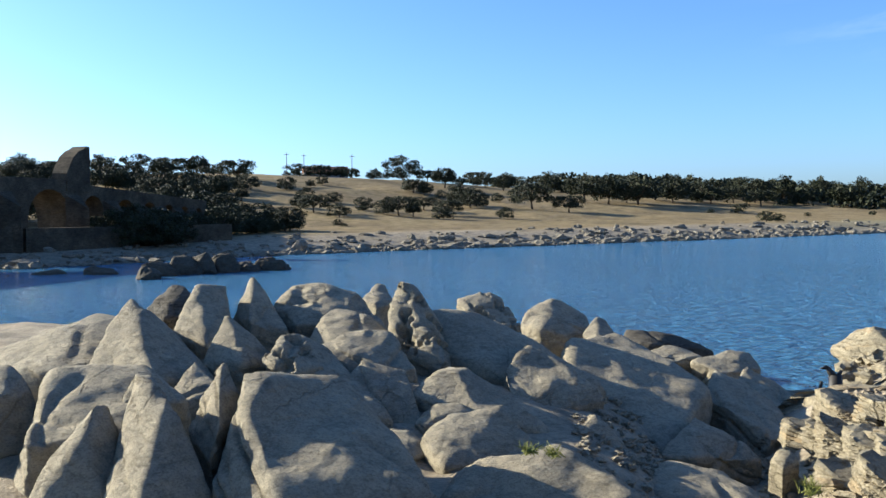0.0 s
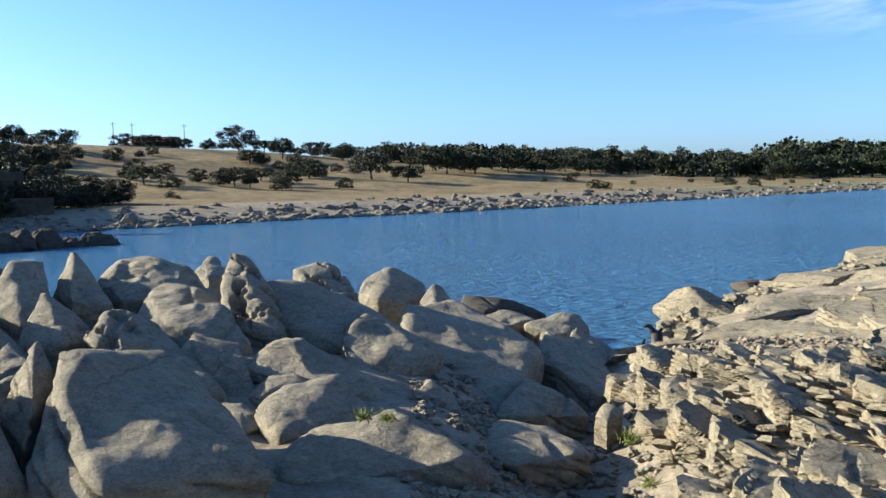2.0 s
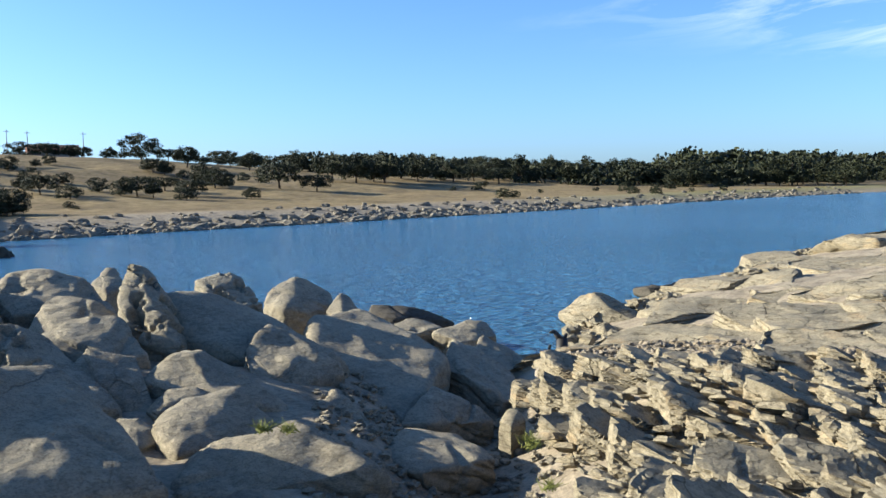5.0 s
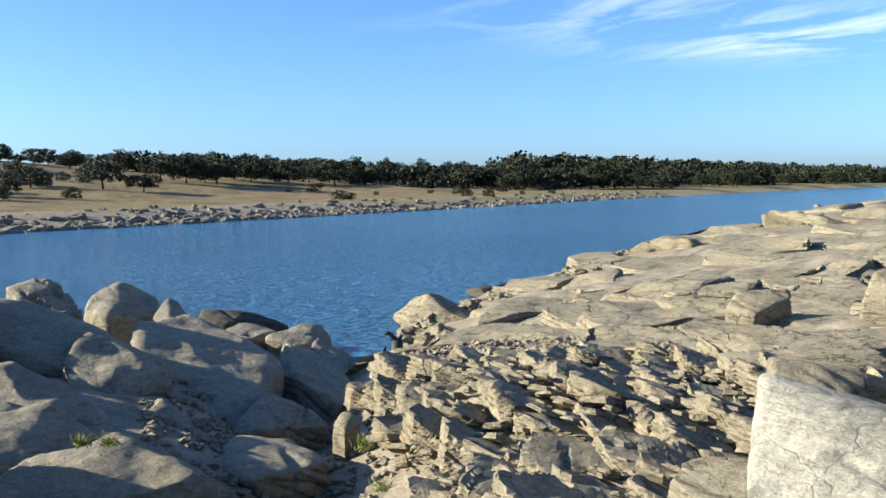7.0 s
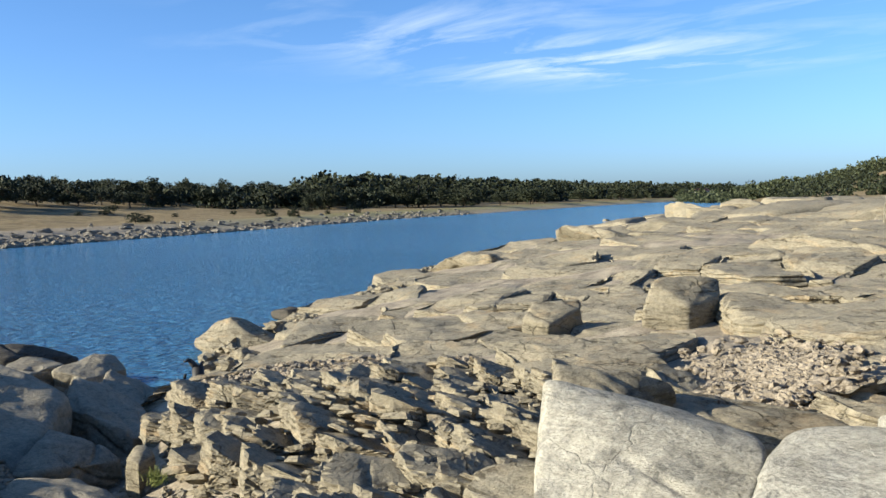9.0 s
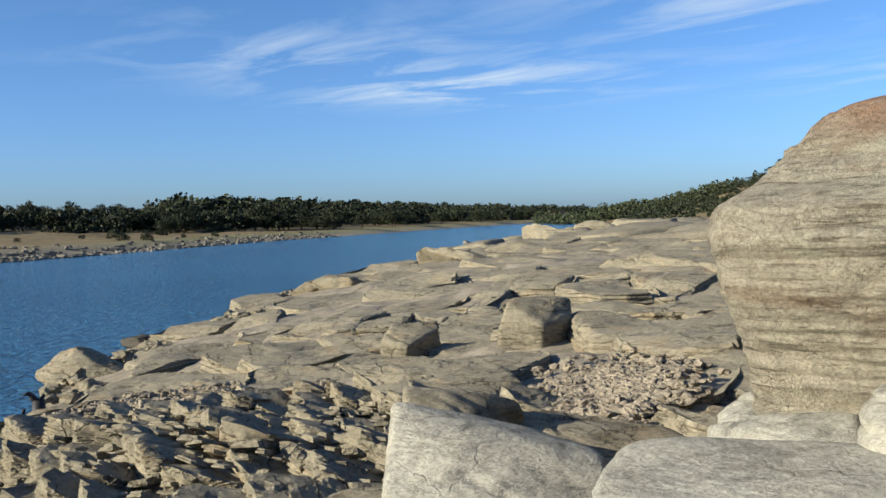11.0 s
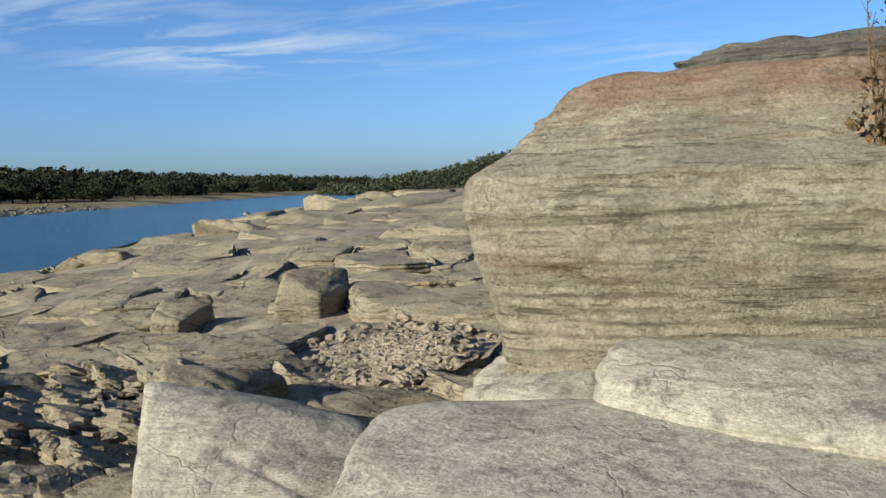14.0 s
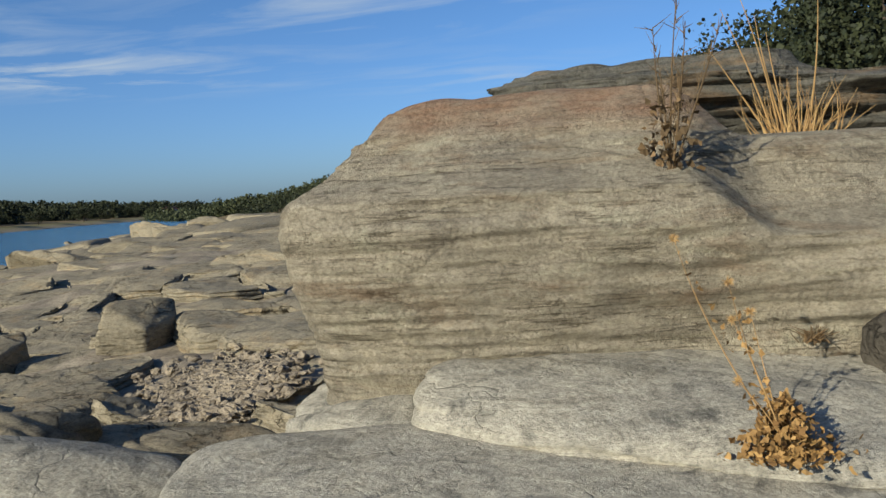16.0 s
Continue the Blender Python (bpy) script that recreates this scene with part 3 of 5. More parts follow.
fin(((0.94, 6.72, 2.27), (1.18, 6.71, 2.12), (0.37, 6.73, 2.16)), ((0.11, 6.53, 2.13), (0.51, 5.92, 2.00), (0.02, 5.93, 2.01), (1.49, 6.10, 1.96)), 633, n=44)
fin(((-0.35, 7.74, 2.15), (-0.19, 7.74, 2.13)), ((-0.45, 7.54, 2.04), (-0.19, 7.23, 2.01), (0.01, 7.53, 1.98)), 634)
fin(((3.47, 8.86, 1.60), (3.57, 8.86, 1.59)), ((3.33, 8.76, 1.52), (3.38, 8.55, 1.51), (3.60, 8.75, 1.49)), 635, stone=SLAB, n=18, label="small rounded pale boulder")
fin(((-2.18, 8.39, 2.67), (-2.14, 8.39, 2.64)), ((-2.31, 7.98, 2.45), (-2.10, 7.78, 2.40), (-1.85, 7.98, 2.44)), 636)
fin(((-2.28, 7.00, 2.80), (-2.09, 6.99, 2.76)), ((-2.31, 6.79, 2.65), (-2.10, 6.48, 2.61), (-1.89, 6.78, 2.61)), 637, rifts=3)
fin(((-1.41, 6.19, 2.99), (-1.39, 6.19, 2.96)), ((-1.56, 5.88, 2.74), (-1.34, 5.47, 2.65), (-1.24, 5.97, 2.70)), 638, rifts=3)
fin(((1.67, 9.50, 1.90), (1.79, 9.49, 1.84)), ((1.30, 9.09, 1.65), (1.54, 8.79, 1.60), (2.02, 9.08, 1.57)), 639)
fin(((-1.31, 12.38, 2.72), (-0.83, 12.17, 2.61)), ((-1.59, 11.48, 2.48), (-1.12, 11.17, 2.42), (-0.33, 11.55, 2.35)), 640)
fin(((-0.91, 15.48, 2.80), (-0.76, 15.48, 2.77)), ((-1.10, 14.98, 2.59), (-0.85, 14.47, 2.50), (-0.58, 14.97, 2.54)), 641)
fin(((2.24, 8.48, 1.60), (2.77, 8.46, 1.52)), ((1.78, 7.88, 1.52), (2.16, 7.47, 1.50), (2.93, 7.86, 1.41)), 642, rifts=4)
fin(((1.07, 8.61, 1.92), (1.35, 8.60, 1.83)), ((0.93, 8.31, 1.83), (1.18, 7.90, 1.78), (1.54, 8.19, 1.72)), 643)
rock((11.82, 22.66, 0.39), (1.26, 1.40, 0.62), (0, 10, 8), 161, material=SLAB, planes=crest(-0.45, 0.3, -0.52, -0.42, -0.23), label='pointed pale rock at the water', ledge=0.0, bed=0.3, cuts=7, sub=4, square=0.5, scoops=2)
rock((10.54, 20.50, 0.19), (0.49, 0.60, 0.30), (0, 10, 8), 162, material=SLAB, ledge=0.0, bed=0.3, cuts=7, planes=crest(0.0, 0.4, -0.09, 0.10, -0.14), facets=BEDS, sub=4, square=0.5, scoops=2)
rock((16.56, 28.04, 0.12), (0.95, 0.80, 0.29), (0, 10, 8), 163, material=DARK, ledge=0.0, bed=0.3, cuts=7, planes=crest(-0.1, 0.4, -0.06, 0.13, -0.10), facets=BEDS, sub=4, square=0.5, scoops=2)
rock((17.78, 27.28, -0.02), (0.86, 0.70, 0.23), (0, 10, 8), 164, material=SLAB, ledge=0.0, bed=0.3, cuts=7, planes=crest(-0.1, 0.4, -0.09, 0.10, -0.14), facets=BEDS, sub=4, square=0.5, scoops=2)
rock((12.91, 20.89, 0.29), (1.13, 1.20, 0.49), (0, 10, 8), 165, material=SLAB, ledge=0.0, bed=0.3, cuts=7, planes=crest(-0.3, 0.4, -0.09, 0.10, -0.14), facets=BEDS, sub=4, square=0.5, scoops=2)
rock((23.05, 33.99, -0.17), (0.58, 0.50, 0.18), (0, 10, 8), 166, material=DARK, ledge=0.0, bed=0.3, cuts=7, planes=crest(0, 0.4, 0.10, 0.26, 0.06), facets=BEDS, sub=4, square=0.5, scoops=2)
rock((29.65, 32.61, 0.87), (2.60, 3.00, 0.59), (0, 10, 8), 167, material=SLAB, ledge=0.1, bed=0.3, cuts=7, planes=crest(-0.2, 0.4, -0.09, 0.10, -0.14), facets=BEDS, sub=4, square=0.5, scoops=2)
rock((40.39, 32.93, 1.02), (4.41, 4.00, 0.93), (0, 10, 8), 168, material=SLAB, ledge=0.15, bed=0.3, cuts=7, planes=crest(-0.7, 0.4, -0.09, 0.10, -0.14), facets=BEDS, sub=4, square=0.5, scoops=2)
rock((49.89, 33.56, 1.19), (5.83, 4.00, 0.68), (0, 10, 8), 169, material=SLAB, ledge=0.15, bed=0.3, cuts=7, planes=crest(-0.6, 0.4, -0.09, 0.10, -0.14), facets=BEDS, sub=4, square=0.5, scoops=2)
rock((69.56, 49.07, 1.91), (1.50, 3.00, 1.28), (0, 10, 8), 170, material=SLAB, ledge=0.0, bed=0.3, cuts=7, planes=crest(-0.6, 0.4, -0.09, 0.10, -0.14), facets=BEDS, sub=4, square=0.5, scoops=2)
rock((66.65, 44.48, 1.84), (1.70, 3.00, 1.05), (0, 10, 8), 171, material=SLAB, ledge=0.0, bed=0.3, cuts=7, planes=crest(0.2, 0.4, -0.09, 0.10, -0.14), facets=BEDS, sub=4, square=0.5, scoops=2)
rock((85.11, 52.77, 2.24), (2.12, 3.00, 1.12), (0, 10, 8), 172, material=SLAB, ledge=0.0, bed=0.3, cuts=7, planes=crest(-0.2, 0.4, -0.09, 0.10, -0.14), facets=BEDS, sub=4, square=0.5, scoops=2)
rock((26.78, 15.90, 1.61), (2.69, 3.00, 0.55), (0, 10, 8), 177, material=SLAB, ledge=0.1, bed=0.3, cuts=7, planes=crest(-0.4, 0.4, -0.09, 0.10, -0.14), facets=BEDS, sub=4, square=0.5, scoops=2)
rock((27.00, 13.44, 1.90), (1.59, 3.00, 0.56), (0, 10, 8), 178, material=SLAB, ledge=0.1, bed=0.3, cuts=7, planes=crest(-0.6, 0.4, -0.09, 0.10, -0.14), facets=BEDS, sub=4, square=0.5, scoops=2)
fin(((13.27, 9.87, 2.52), (13.86, 9.57, 2.53), (14.25, 9.36, 2.44), (12.95, 9.79, 2.47)), ((12.68, 9.78, 2.02), (13.07, 9.08, 2.09), (13.93, 9.09, 2.14)), 711, SLAB, 26, "square-edged pale boulder standing on the bench", cuts=0, grit=0.03, scoops=1)
fin(((12.22, 11.93, 2.02), (13.00, 11.55, 2.05)), ((11.79, 11.83, 1.79), (11.93, 11.30, 1.73), (12.88, 11.36, 1.90)), 712, SLAB, 26, "undercut dark-sided boulder on the bench", cuts=0, grit=0.05)
rock((81.7, 76.9, 0.0), (0.63, 0.44, 0.31), (0, 5, 0), 801, SLAB, "low pale rock standing out of the river", "rocks in the river", cuts=5, sub=4, square=0.5, scoops=1)
rock((115.8, 98.7, 0.0), (0.85, 0.60, 0.42), (0, 5, 20), 802, SLAB, "low pale rock standing out of the river", "rocks in the river", cuts=5, sub=4, square=0.5, scoops=1)
rock((112.1, 92.3, 0.0), (0.91, 0.63, 0.50), (0, 5, 40), 803, SLAB, "low pale rock standing out of the river", "rocks in the river", cuts=5, sub=4, square=0.5, scoops=1)
rock((91.1, 73.3, 0.0), (0.80, 0.56, 0.32), (0, 5, 60), 804, SLAB, "low pale rock standing out of the river", "rocks in the river", cuts=5, sub=4, square=0.5, scoops=1)
rock((126.9, 97.4, 0.0), (2.00, 1.40, 0.77), (0, 5, 80), 805, SLAB, "low pale rock standing out of the river", "rocks in the river", cuts=5, sub=4, square=0.5, scoops=1)
rock((130.9, 102.1, 0.0), (0.83, 0.58, 0.34), (0, 5, 100), 806, SLAB, "low pale rock standing out of the river", "rocks in the river", cuts=5, sub=4, square=0.5, scoops=1)
rock((6.06, 84.78, -0.40), (0.45, 0.40, 0.20), (0, 10, 8), 196, material=DARK, ledge=0.0, bed=0.3, cuts=7, planes=crest(0, 0.4, 0.12, 0.28, 0.09), facets=BEDS, sub=4, square=0.5, scoops=2)
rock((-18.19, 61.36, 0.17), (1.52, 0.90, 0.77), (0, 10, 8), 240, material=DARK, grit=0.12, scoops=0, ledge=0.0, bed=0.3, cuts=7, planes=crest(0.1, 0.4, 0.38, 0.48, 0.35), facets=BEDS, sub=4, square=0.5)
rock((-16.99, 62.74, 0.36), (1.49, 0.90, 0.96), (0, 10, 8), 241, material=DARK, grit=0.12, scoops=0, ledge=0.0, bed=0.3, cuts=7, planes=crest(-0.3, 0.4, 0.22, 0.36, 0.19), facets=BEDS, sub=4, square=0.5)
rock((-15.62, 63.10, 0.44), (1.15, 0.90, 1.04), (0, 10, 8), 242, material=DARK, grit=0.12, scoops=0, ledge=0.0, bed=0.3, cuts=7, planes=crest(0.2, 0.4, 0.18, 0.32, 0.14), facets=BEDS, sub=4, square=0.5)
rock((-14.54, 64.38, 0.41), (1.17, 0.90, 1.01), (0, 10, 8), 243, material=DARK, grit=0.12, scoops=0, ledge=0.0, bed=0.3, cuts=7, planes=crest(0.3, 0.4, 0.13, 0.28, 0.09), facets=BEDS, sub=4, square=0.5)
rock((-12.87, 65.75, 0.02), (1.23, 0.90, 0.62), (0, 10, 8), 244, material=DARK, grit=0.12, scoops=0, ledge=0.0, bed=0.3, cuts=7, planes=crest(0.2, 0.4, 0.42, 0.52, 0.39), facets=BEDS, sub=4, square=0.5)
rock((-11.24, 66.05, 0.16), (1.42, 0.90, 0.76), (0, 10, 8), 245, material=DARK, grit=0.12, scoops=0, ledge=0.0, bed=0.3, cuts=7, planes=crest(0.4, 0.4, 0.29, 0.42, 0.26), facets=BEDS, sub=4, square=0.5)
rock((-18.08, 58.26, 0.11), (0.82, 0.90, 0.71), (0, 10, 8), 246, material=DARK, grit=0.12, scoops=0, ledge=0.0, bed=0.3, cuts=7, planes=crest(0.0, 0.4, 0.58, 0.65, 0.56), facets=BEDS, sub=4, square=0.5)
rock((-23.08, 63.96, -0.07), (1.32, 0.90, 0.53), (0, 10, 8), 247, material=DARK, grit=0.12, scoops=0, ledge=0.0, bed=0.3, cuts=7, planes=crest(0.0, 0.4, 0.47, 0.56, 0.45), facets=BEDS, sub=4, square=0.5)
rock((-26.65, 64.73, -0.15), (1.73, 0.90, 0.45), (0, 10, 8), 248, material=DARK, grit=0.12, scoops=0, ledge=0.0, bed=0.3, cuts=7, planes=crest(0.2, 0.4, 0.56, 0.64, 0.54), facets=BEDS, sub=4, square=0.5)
rock((-13.62, 96.04, 0.66), (0.82, 0.70, 0.76), (0, 10, 8), 260, material=BANK, ledge=0.0, bed=0.3, cuts=7, planes=crest(0.0, 0.4, 0.40, 0.50, 0.37), facets=BEDS, sub=4, square=0.5, scoops=2)
rock((-7.11, 96.74, 0.12), (0.82, 0.70, 0.72), (0, 10, 8), 261, material=BANK, ledge=0.0, bed=0.3, cuts=7, planes=crest(0.0, 0.4, 0.36, 0.47, 0.33), facets=BEDS, sub=4, square=0.5, scoops=2)
rock((-11.87, 96.27, 0.25), (0.82, 0.70, 0.42), (0, 10, 8), 262, material=BANK, ledge=0.0, bed=0.3, cuts=7, planes=crest(0.0, 0.4, -0.09, 0.10, -0.14), facets=BEDS, sub=4, square=0.5, scoops=2)
rock((-17.11, 95.48, 0.35), (0.82, 0.70, 0.42), (0, 10, 8), 263, material=BANK, ledge=0.0, bed=0.3, cuts=7, planes=crest(0.0, 0.4, -0.09, 0.10, -0.14), facets=BEDS, sub=4, square=0.5, scoops=2)


# ---- bedrock: jointed slabs of the bench and broken plates by the cove ----
def jointed(name, spots, material, label, group, seed, thick, dip, tilt, gap, lift, n, edge=(2, 24), rough=0.16, smooth=True, **skin):
    """Stones that fit side by side: each is cut half-way to its neighbours. dip: the beds' direction; tilt: degrees of unevenness."""
    rng = np.random.default_rng(seed)
    spots = np.array(spots)
    b0 = np.array(dip) / np.linalg.norm(dip)
    for k, (x, y, keep) in enumerate(spots):
        if not keep:
            continue
        away = np.hypot(spots[:, 0] - x, spots[:, 1] - y)
        close = np.argsort(away)[1:11]
        reach = away[close[0]]
        deep = thick * rng.uniform(0.8, 1.3)
        planes = []
        for j in close:
            m = (spots[j, :2] - (x, y)) / away[j]
            lean = math.radians(rng.uniform(*edge))
            wide = away[j] / 2 - gap * rng.uniform(-0.4, 1.6)
            planes.append((m[0] * math.cos(lean), m[1] * math.cos(lean), math.sin(lean), max(wide, 0.2 * away[j])))
        for i in range(8):
            a = i * 0.785 + rng.uniform(-0.3, 0.3)
            planes.append((math.cos(a) * 0.97, math.sin(a) * 0.97, 0.24, away[close[:6]].mean() * 0.62))
        t = b0 + rng.normal(size=3) * math.radians(tilt)
        t /= np.linalg.norm(t)
        planes += [(*t, deep * 0.5), (*-t, deep)]
        ob = finish(name, hewn(name, planes, (away[close].mean() * 0.6, away[close].mean() * 0.6, deep * 0.7), int(rng.integers(1e6)), n, bed_dir=tuple(t), **skin), material, None, smooth)
        ob.location = (x, y, float(land(x, y)) - deep * 0.5 + lift * (1 - math.exp(-float(line_gap(NEAR_SHORE, x, y)) / 5)) + rng.normal() * thick * rough)
        tagged(ob, label, "rock", group)


def plate_spots():
    """Loose rows of plates, wider along the strike of the beds."""
    rng = random.Random(5)
    a, out = radians(24), []
    for j in range(-45, 60):
        for i in range(-30, 45):
            u, v = (i + 0.5 * (j % 2) + rng.uniform(-0.36, 0.36)) * 0.8, (j + rng.uniform(-0.3, 0.3)) * 0.38
            x, y = u * math.cos(a) - v * math.sin(a), u * math.sin(a) + v * math.cos(a)
            d, az = math.hypot(x, y), math.degrees(math.atan2(x, y))
            if rng.random() < 0.04 or not (3.6 < d < 16.5 and 8 < az < 56):
                continue
            keep = x > 3.1 + 0.28 * (y - 6) and x < 8.6 and y > 3.2 and 4.4 < d < 13.4 and float(line_gap(NEAR_SHORE, x, y)) > 7.6
            out.append((x, y, keep))
    return out


def bench_spots(lo, hi, du, dv, seed):
    rng = random.Random(seed)
    a, out = radians(14), []
    n = int(hi / dv) + 3
    for j in range(-n, n):
        for i in range(-n, n):
            u, v = (i + 0.5 * (j % 2) + rng.uniform(-0.4, 0.4)) * du, (j + rng.uniform(-0.34, 0.34)) * dv
            x, y = u * math.cos(a) - v * math.sin(a), u * math.sin(a) + v * math.cos(a)
            d, az = math.hypot(x, y), math.degrees(math.atan2(x, y))
            if not (lo - du <= d < hi + du and 17 < az < 79):
                continue
            near = line_y(NEAR_SHORE, x) - y
            keep = lo <= d < hi and 20 < az < 75 and not (d < 15.2 and x < 8.7 and y > 4) and not (55 < az < 65 and 9.4 < d < 12.9) and not (47 < az < 57 and 7.9 < d < 10.6)
            keep = keep and not (x < 11 and float(line_gap(NEAR_SHORE, x, y)) < 2.6) and not (24 < az < 44 and 13 < d < 17 and x < 10) and not (az > 62 and d < 9)
            keep = keep and near > (0.1 if d < 26 else 1.2 if d < 60 else 3.0)
            out.append((x, y, keep))
    return out


PLATE_DIP, BENCH_DIP = (0.27, -0.2, 0.94), (-0.08, 0.0, 1.0)
jointed("rock_plate", plate_spots(), SLAB, "tilted plate of broken layered tan bedrock", "broken plates by the cove", 5, 0.22, PLATE_DIP, 5, 0.0, 0.15, 16, (-6, 10), 0.3, False, grit=0.05, bed=0.05, groove=0.04, round_off=90, scoops=0)
jointed("rock_slab", bench_spots(7.5, 27, 3.4, 1.35, 8), SLAB, "flat sun-bleached slab of pale bedrock", "slabs of the shore bench", 8, 0.5, BENCH_DIP, 2.2, -0.01, 0.18, 28, (2, 28), 0.16, False, grit=0.05, bed=0.1, groove=0.06, round_off=50, scoops=2, rifts=2, cuts=1)
jointed("rock_slab", bench_spots(27, 62, 5.4, 2.4, 9), SLAB, "flat sun-bleached slab of pale bedrock", "slabs of the shore bench", 9, 0.8, BENCH_DIP, 2.2, -0.02, 0.2, 22, (2, 30), 0.16, False, grit=0.04, bed=0.2, groove=0.06, round_off=30, scoops=2, cuts=2)
jointed("rock_slab", bench_spots(62, 150, 9.0, 4.6, 10), SLAB, "flat sun-bleached slab of pale bedrock", "slabs of the shore bench", 10, 1.6, BENCH_DIP, 2.5, -0.1, 0.35, 12, (6, 40), 0.16, grit=0.05, bed=0.4, groove=0.12, round_off=26, scoops=2)


def lay_chips():
    """Smaller broken pieces wedged between the plates, in one mesh."""
    rng = random.Random(17)
    verts, faces, k = [], [], 0
    sides = [(1, 0.2, 0.1, 0.5), (-1, 0.1, 0.2, 0.5), (0.1, 1, 0.1, 0.5), (-0.2, -1, 0.1, 0.5), (0.1, -0.1, 1, 0.5), (0, 0, -1, 0.5), (0.7, 0.7, 0.3, 0.55)]
    base = [np.array([v.co[:] for v in hewn("chip", sides, (0.5, 0.5, 0.5), 520 + i, 3, grit=0.12, groove=0.0).vertices]) for i in range(6)]
    grid = np.array(block(3)[1])
    while k < 800:
        az, d = radians(rng.uniform(11, 50)), rng.uniform(4.2, 12.8)
        x, y = d * math.sin(az), d * math.cos(az)
        if x < 3.0 + 0.28 * (y - 6) or x > 9 or y < 3.0 or float(line_gap(NEAR_SHORE, x, y)) < 4.5:
            continue
        s = rng.uniform(0.05, 0.16)
        m = np.array(pose(0, 0, 0, rng.uniform(-12, 12), rng.uniform(8, 34), rng.uniform(0, 40)).to_3x3())
        v = (rng.choice(base) * (s, s * rng.uniform(1, 2), s * rng.uniform(0.25, 0.6))) @ m.T
        verts.append(v + (x, y, float(land(x, y)) + 0.1 + rng.uniform(-0.06, 0.1)))
        faces.append(grid + k * len(base[0]))
        k += 1
    me = bpy.data.meshes.new("rock_chips")
    me.from_pydata(np.concatenate(verts).tolist(), [], np.concatenate(faces).tolist())
    tagged(finish("rock_chips", me, SLAB, None, False), "broken chips of layered tan bedrock between plates", "rocks", kind="stuff")


lay_chips()


# ---- loose gravel ----
def pebbles(name, count, spot, size, material, label, seed, lift=0.0):
    rng = np.random.default_rng(seed)
    v, f = ball(2)
    f = np.array(f)
    verts, faces = [], []
    for i in range(count):
        x, y = spot(rng)
        s = size * rng.uniform(0.5, 1.6)
        w = v * (1 + 0.25 * rng.normal(size=(len(v), 1))) * np.array([rng.uniform(0.7, 1.4), rng.uniform(0.7, 1.3), rng.uniform(0.4, 0.8)]) * s
        a = rng.uniform(0, 6.28)
        w = np.stack([w[:, 0] * math.cos(a) - w[:, 1] * math.sin(a), w[:, 0] * math.sin(a) + w[:, 1] * math.cos(a), w[:, 2]], -1)
        verts.append(w + (x, y, float(land(x, y)) + lift + s * 0.3 + rng.uniform(0, 0.5) * s))
        faces.append(f + i * len(v))
    me = bpy.data.meshes.new(name)
    me.from_pydata(np.concatenate(verts).tolist(), [], np.concatenate(faces).tolist())
    ob = finish(name, me, material, None, False)
    tagged(ob, label, "gravel", kind="stuff")


def patch_spot(az, az_spread, d, d_spread):
    def spot(rng):
        a, r = radians(rng.normal(az, az_spread)), rng.normal(d, d_spread)
        return r * math.sin(a), r * math.cos(a)
    return spot


def wedge_spot(a0, a1, d0, d1):
    def spot(rng):
        a, d = radians(rng.uniform(a0, a1)), rng.uniform(d0, d1)
        return d * math.sin(a), d * math.cos(a)
    return spot


pebbles("gravel_patch", 2200, patch_spot(59.8, 2.0, 11.1, 0.8), 0.05, RUBBLE, "patch of coarse reddish-brown gravel between slabs", 1, 0.1)
pebbles("gravel_band", 1500, patch_spot(52.5, 2.3, 9.4, 0.6), 0.042, RUBBLE, "band of coarse gravel along the slabs", 2, 0.05)
pebbles("gully_rubble", 900, wedge_spot(9, 25, 5.5, 12), 0.035, SMOOTH, "dark rubble and grit in the shaded gully", 3)
pebbles("shore_stones", 500, lambda rng: (lambda x: (x, float(line_y(NEAR_SHORE, x)) - abs(rng.normal()) * 0.8))(rng.uniform(9, 40)), 0.16, SLAB, "loose pale stones along the near waterline", 6)
pebbles("cove_grit", 1100, wedge_spot(24, 42, 13, 17.5), 0.05, RUBBLE, "grit and small stones behind the cove", 4)


